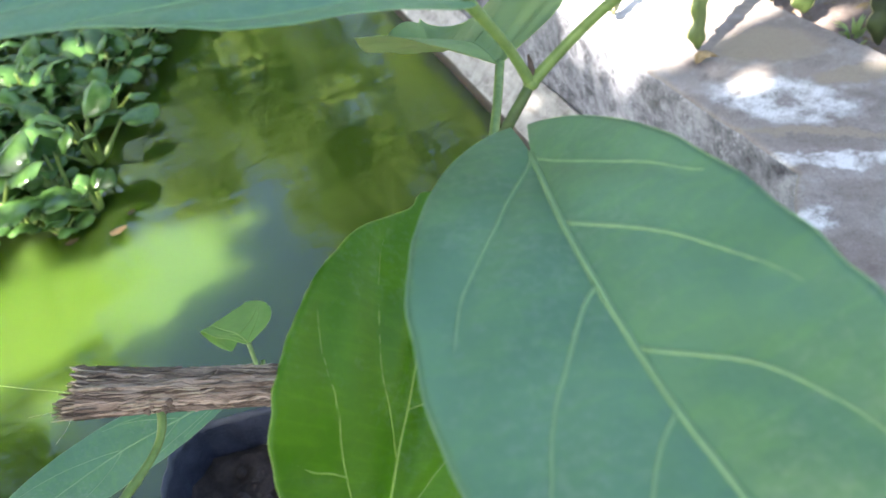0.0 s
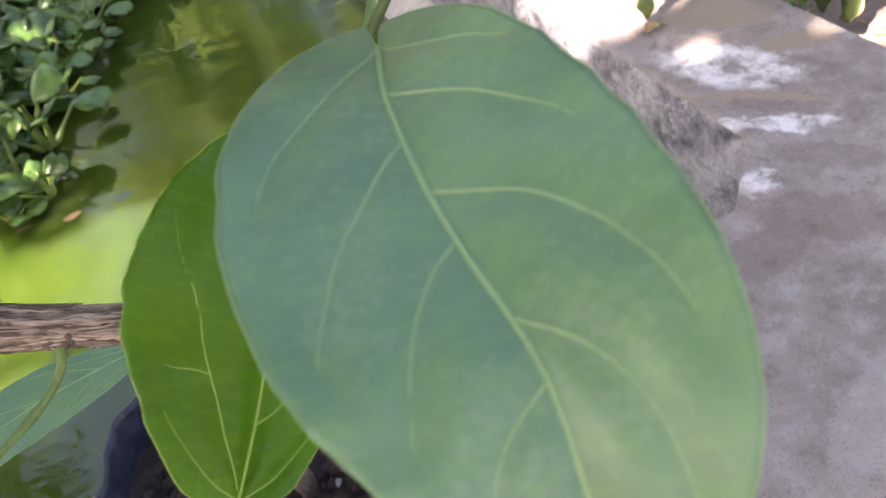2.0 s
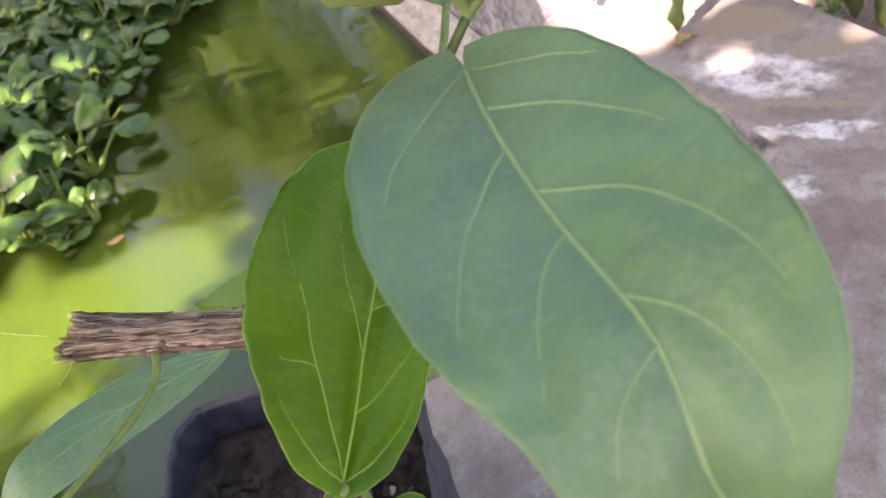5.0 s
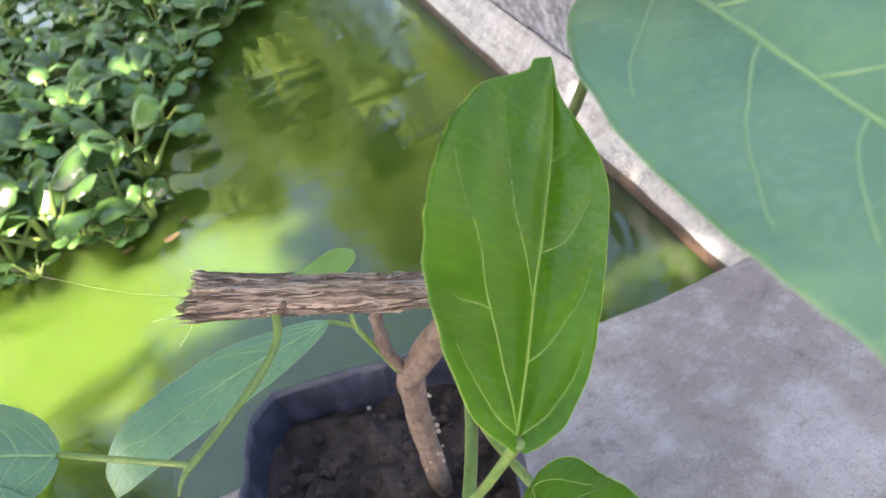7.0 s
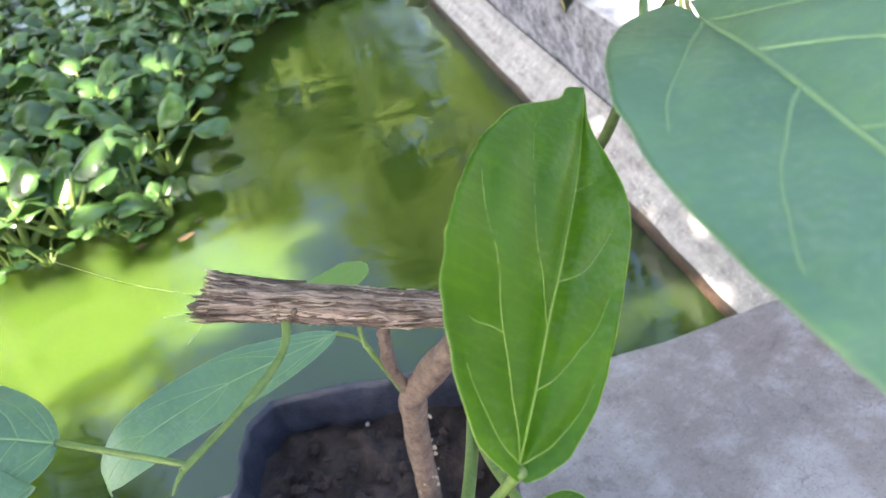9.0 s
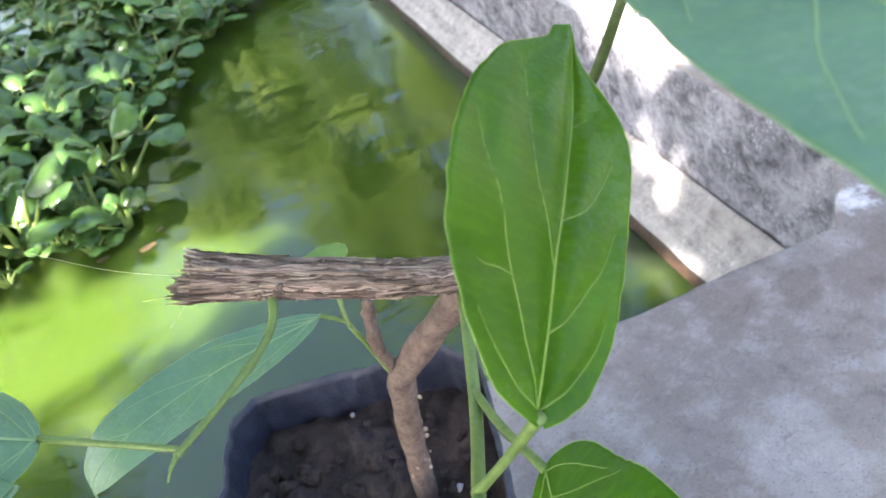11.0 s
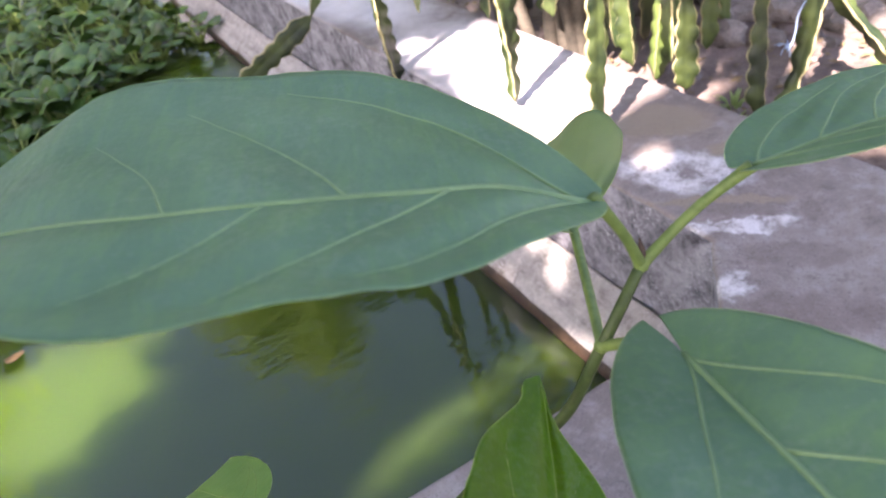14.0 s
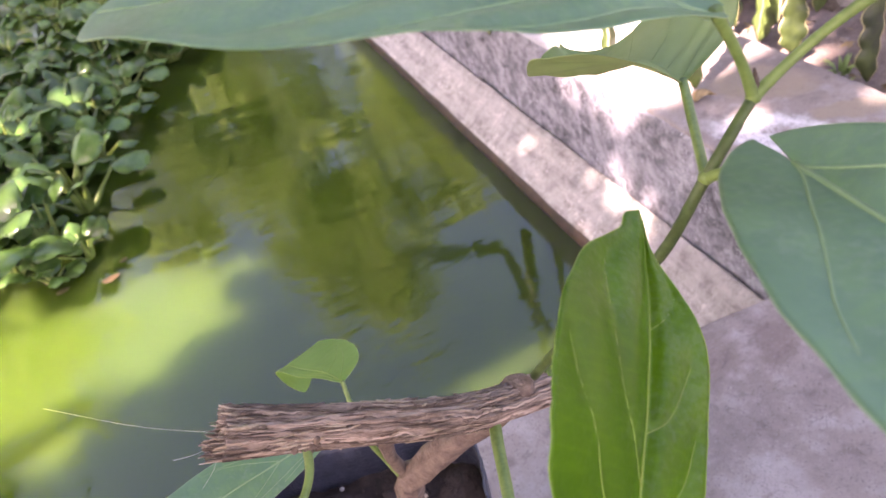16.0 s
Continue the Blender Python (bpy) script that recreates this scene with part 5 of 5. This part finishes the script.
def glade(x, y):
    """How densely leaves stand round the long opening above the pond, which narrows to a point."""
    if x > -0.74 or y > 1.1 or y < 0.0:
        return 1.0
    wide = 0.09 + 0.34 * min(1.0, (-0.76 - x) / 0.8)
    q = math.hypot((y - 0.62 - 0.1 * max(x, -1.8) - 0.09) / wide, 0.9 * max(0.0, (x + 1.2) / 0.42))
    return min(1.0, max(0.0, (q - 0.15) / 1.25)) ** 3


def tree_leaves(bm, c, size, rng):
    a, tilt = rng.uniform(0, 6.28), rng.uniform(-0.7, 0.7)
    d = Vector((math.cos(a) * math.cos(tilt), math.sin(a) * math.cos(tilt), math.sin(tilt)))
    e = Vector((-math.sin(a), math.cos(a), rng.uniform(-0.6, 0.6))).normalized()
    n = d.cross(e)
    pts = (c - d * size, c - d * size * 0.2 + e * size * 0.42 - n * size * 0.08, c + d * size * 0.45 + e * size * 0.33, c + d * size - n * size * 0.25, c + d * size * 0.45 - e * size * 0.33, c - d * size * 0.2 - e * size * 0.42 - n * size * 0.08)
    v = [bm.verts.new(p) for p in pts]
    bm.faces.new((v[0], v[1], v[2], v[3]))
    bm.faces.new((v[0], v[3], v[4], v[5]))


def branching(tree, foot, heads, r0, mat):
    """Trunk and limbs that reach the given heads."""
    fork = Vector(foot) + Vector((0, 0, 0.9))
    bm = bmesh.new()
    tube(bm, spline([Vector(foot) - Vector((0, 0, 0.1)), Vector(foot) + Vector((0.03, 0.02, 0.45)), fork], 10), lambda u: r0 * (1.15 - 0.3 * u), 12, 0.15)
    part("trunk", bm, mat, tree)
    for h in heads:
        h = Vector(h)
        mid = fork.lerp(h, 0.5) + Vector((0, 0, 0.15))
        bm = bmesh.new()
        tube(bm, spline([fork - Vector((0, 0, 0.05)), mid, h], 12), lambda u: r0 * 0.6 * (1 - 0.8 * u), 8, 0.15)
        part("limb", bm, mat, tree)


def make_shade_tree():
    t = holder("shade_tree", "leafy broad tree that shades the pond and the walk", "tree", at=(-4.4, -3.0, GROUND_Z))
    back = t.matrix_basis.inverted()
    rng = random.Random(77)
    heads = []
    bm = bmesh.new()
    for k in range(94000):
        gx, gy = rng.uniform(-3.4, 2.4), rng.uniform(-3.2, 3.4)
        if k > 62000:
            gx, gy = rng.uniform(-0.9, 0.5), rng.uniform(-0.9, 0.3)
        if k > 70000:
            gx, gy = rng.uniform(-0.82, 0.0), rng.uniform(0.1, 2.4)
        edge = ((gx + 0.5) / 2.9) ** 2 + ((gy + 0.1) / 3.3) ** 2
        if k > 84000:
            gx, gy = rng.uniform(-3.0, -0.1), rng.uniform(2.3, 6.0)
            edge = ((gx + 1.2) / 1.9) ** 2 + ((gy - 3.9) / 2.0) ** 2
        if edge > 1 + 0.5 * noise.noise(Vector((gx * 1.1, gy * 1.1, 3.0))):
            continue
        h = rng.uniform(3.0, 4.6)
        if rng.random() < 0.5:
            h = 3.0 + 1.6 * abs(noise.noise(Vector((gx * 1.5, gy * 1.5, 0))))
        size = rng.uniform(0.04, 0.085)
        skip = rng.random() > glade(gx, gy)
        for x, y, r in GAPS:
            off = math.hypot(gx - x, gy - y) - r - size * 0.45
            soft = 0.4 * r if r > 0.044 else 0.0
            if off < 0 or (off < soft and rng.random() > (off / soft) ** 2):
                skip = True
                break
        if skip:
            continue
        reach = h / SUN.z
        c = Vector((gx, gy, 0)) + SUN * reach
        tree_leaves(bm, c, size, rng)
        if len(heads) < 9 and rng.random() < 0.002 and gy < -0.3:
            heads.append(tuple(c))
    part("crown", bm, M_CANOPY, t, smooth=False)
    branching(t, (-4.4, -3.0, GROUND_Z), heads, 0.12, M_TREEBARK)
    for ob in t.children:
        ob.matrix_parent_inverse = back


def make_far_tree(x, y, height, spread, seed, clumps=60, low=0.16, tight=1.0, lean=0.0):
    """Clumps of leaves round the ends of many limbs; lean: how far the crown drifts in x towards its top."""
    t = holder("tree", "green leafy tree beyond the pond", "tree", "trees beyond the pond", at=(x, y, GROUND_Z))
    back = t.matrix_basis.inverted()
    rng = random.Random(seed)
    bm = bmesh.new()
    heads = []
    for _ in range(clumps):
        a, r = rng.uniform(0, 6.28), spread * math.sqrt(rng.random())
        u = rng.uniform(low, 1.0)
        r *= 1.0 if u < 0.7 else 1 - 0.75 * (u - 0.7) / 0.3
        c = Vector((x + r * math.cos(a) + lean * (u - 0.5), y + r * math.sin(a), height * u))
        heads.append(tuple(c))
        for _ in range(110):
            q = Vector((rng.gauss(0, 1), rng.gauss(0, 1), rng.gauss(0, 0.7))) * (0.12 + 0.14 * spread) * tight
            tree_leaves(bm, c + q, rng.uniform(0.06, 0.12), rng)
    part("crown", bm, M_SUNLIT_LEAF, t, smooth=False)
    branching(t, (x, y, GROUND_Z), heads[:12], 0.1, M_TREEBARK)
    for ob in t.children:
        ob.matrix_parent_inverse = back


make_shade_tree()
for i, row in enumerate(((-1.9, 10.4, 5.3, 1.4, 60, 0.16, 0.8), (0.3, 10.2, 8.3, 1.7, 150, 0.14, 0.5, 1.3), (1.9, 7.2, 3.6, 0.8), (-4.4, 8.0, 5.6, 1.6), (2.9, 10.2, 6.4, 1.0, 60, 0.2, 0.7),
                         (-4.2, 3.2, 3.0, 1.0), (2.8, 2.4, 2.6, 1.0), (3.6, 5.4, 3.8, 1.3))):
    make_far_tree(*row[:4], 40 + i, *row[4:])
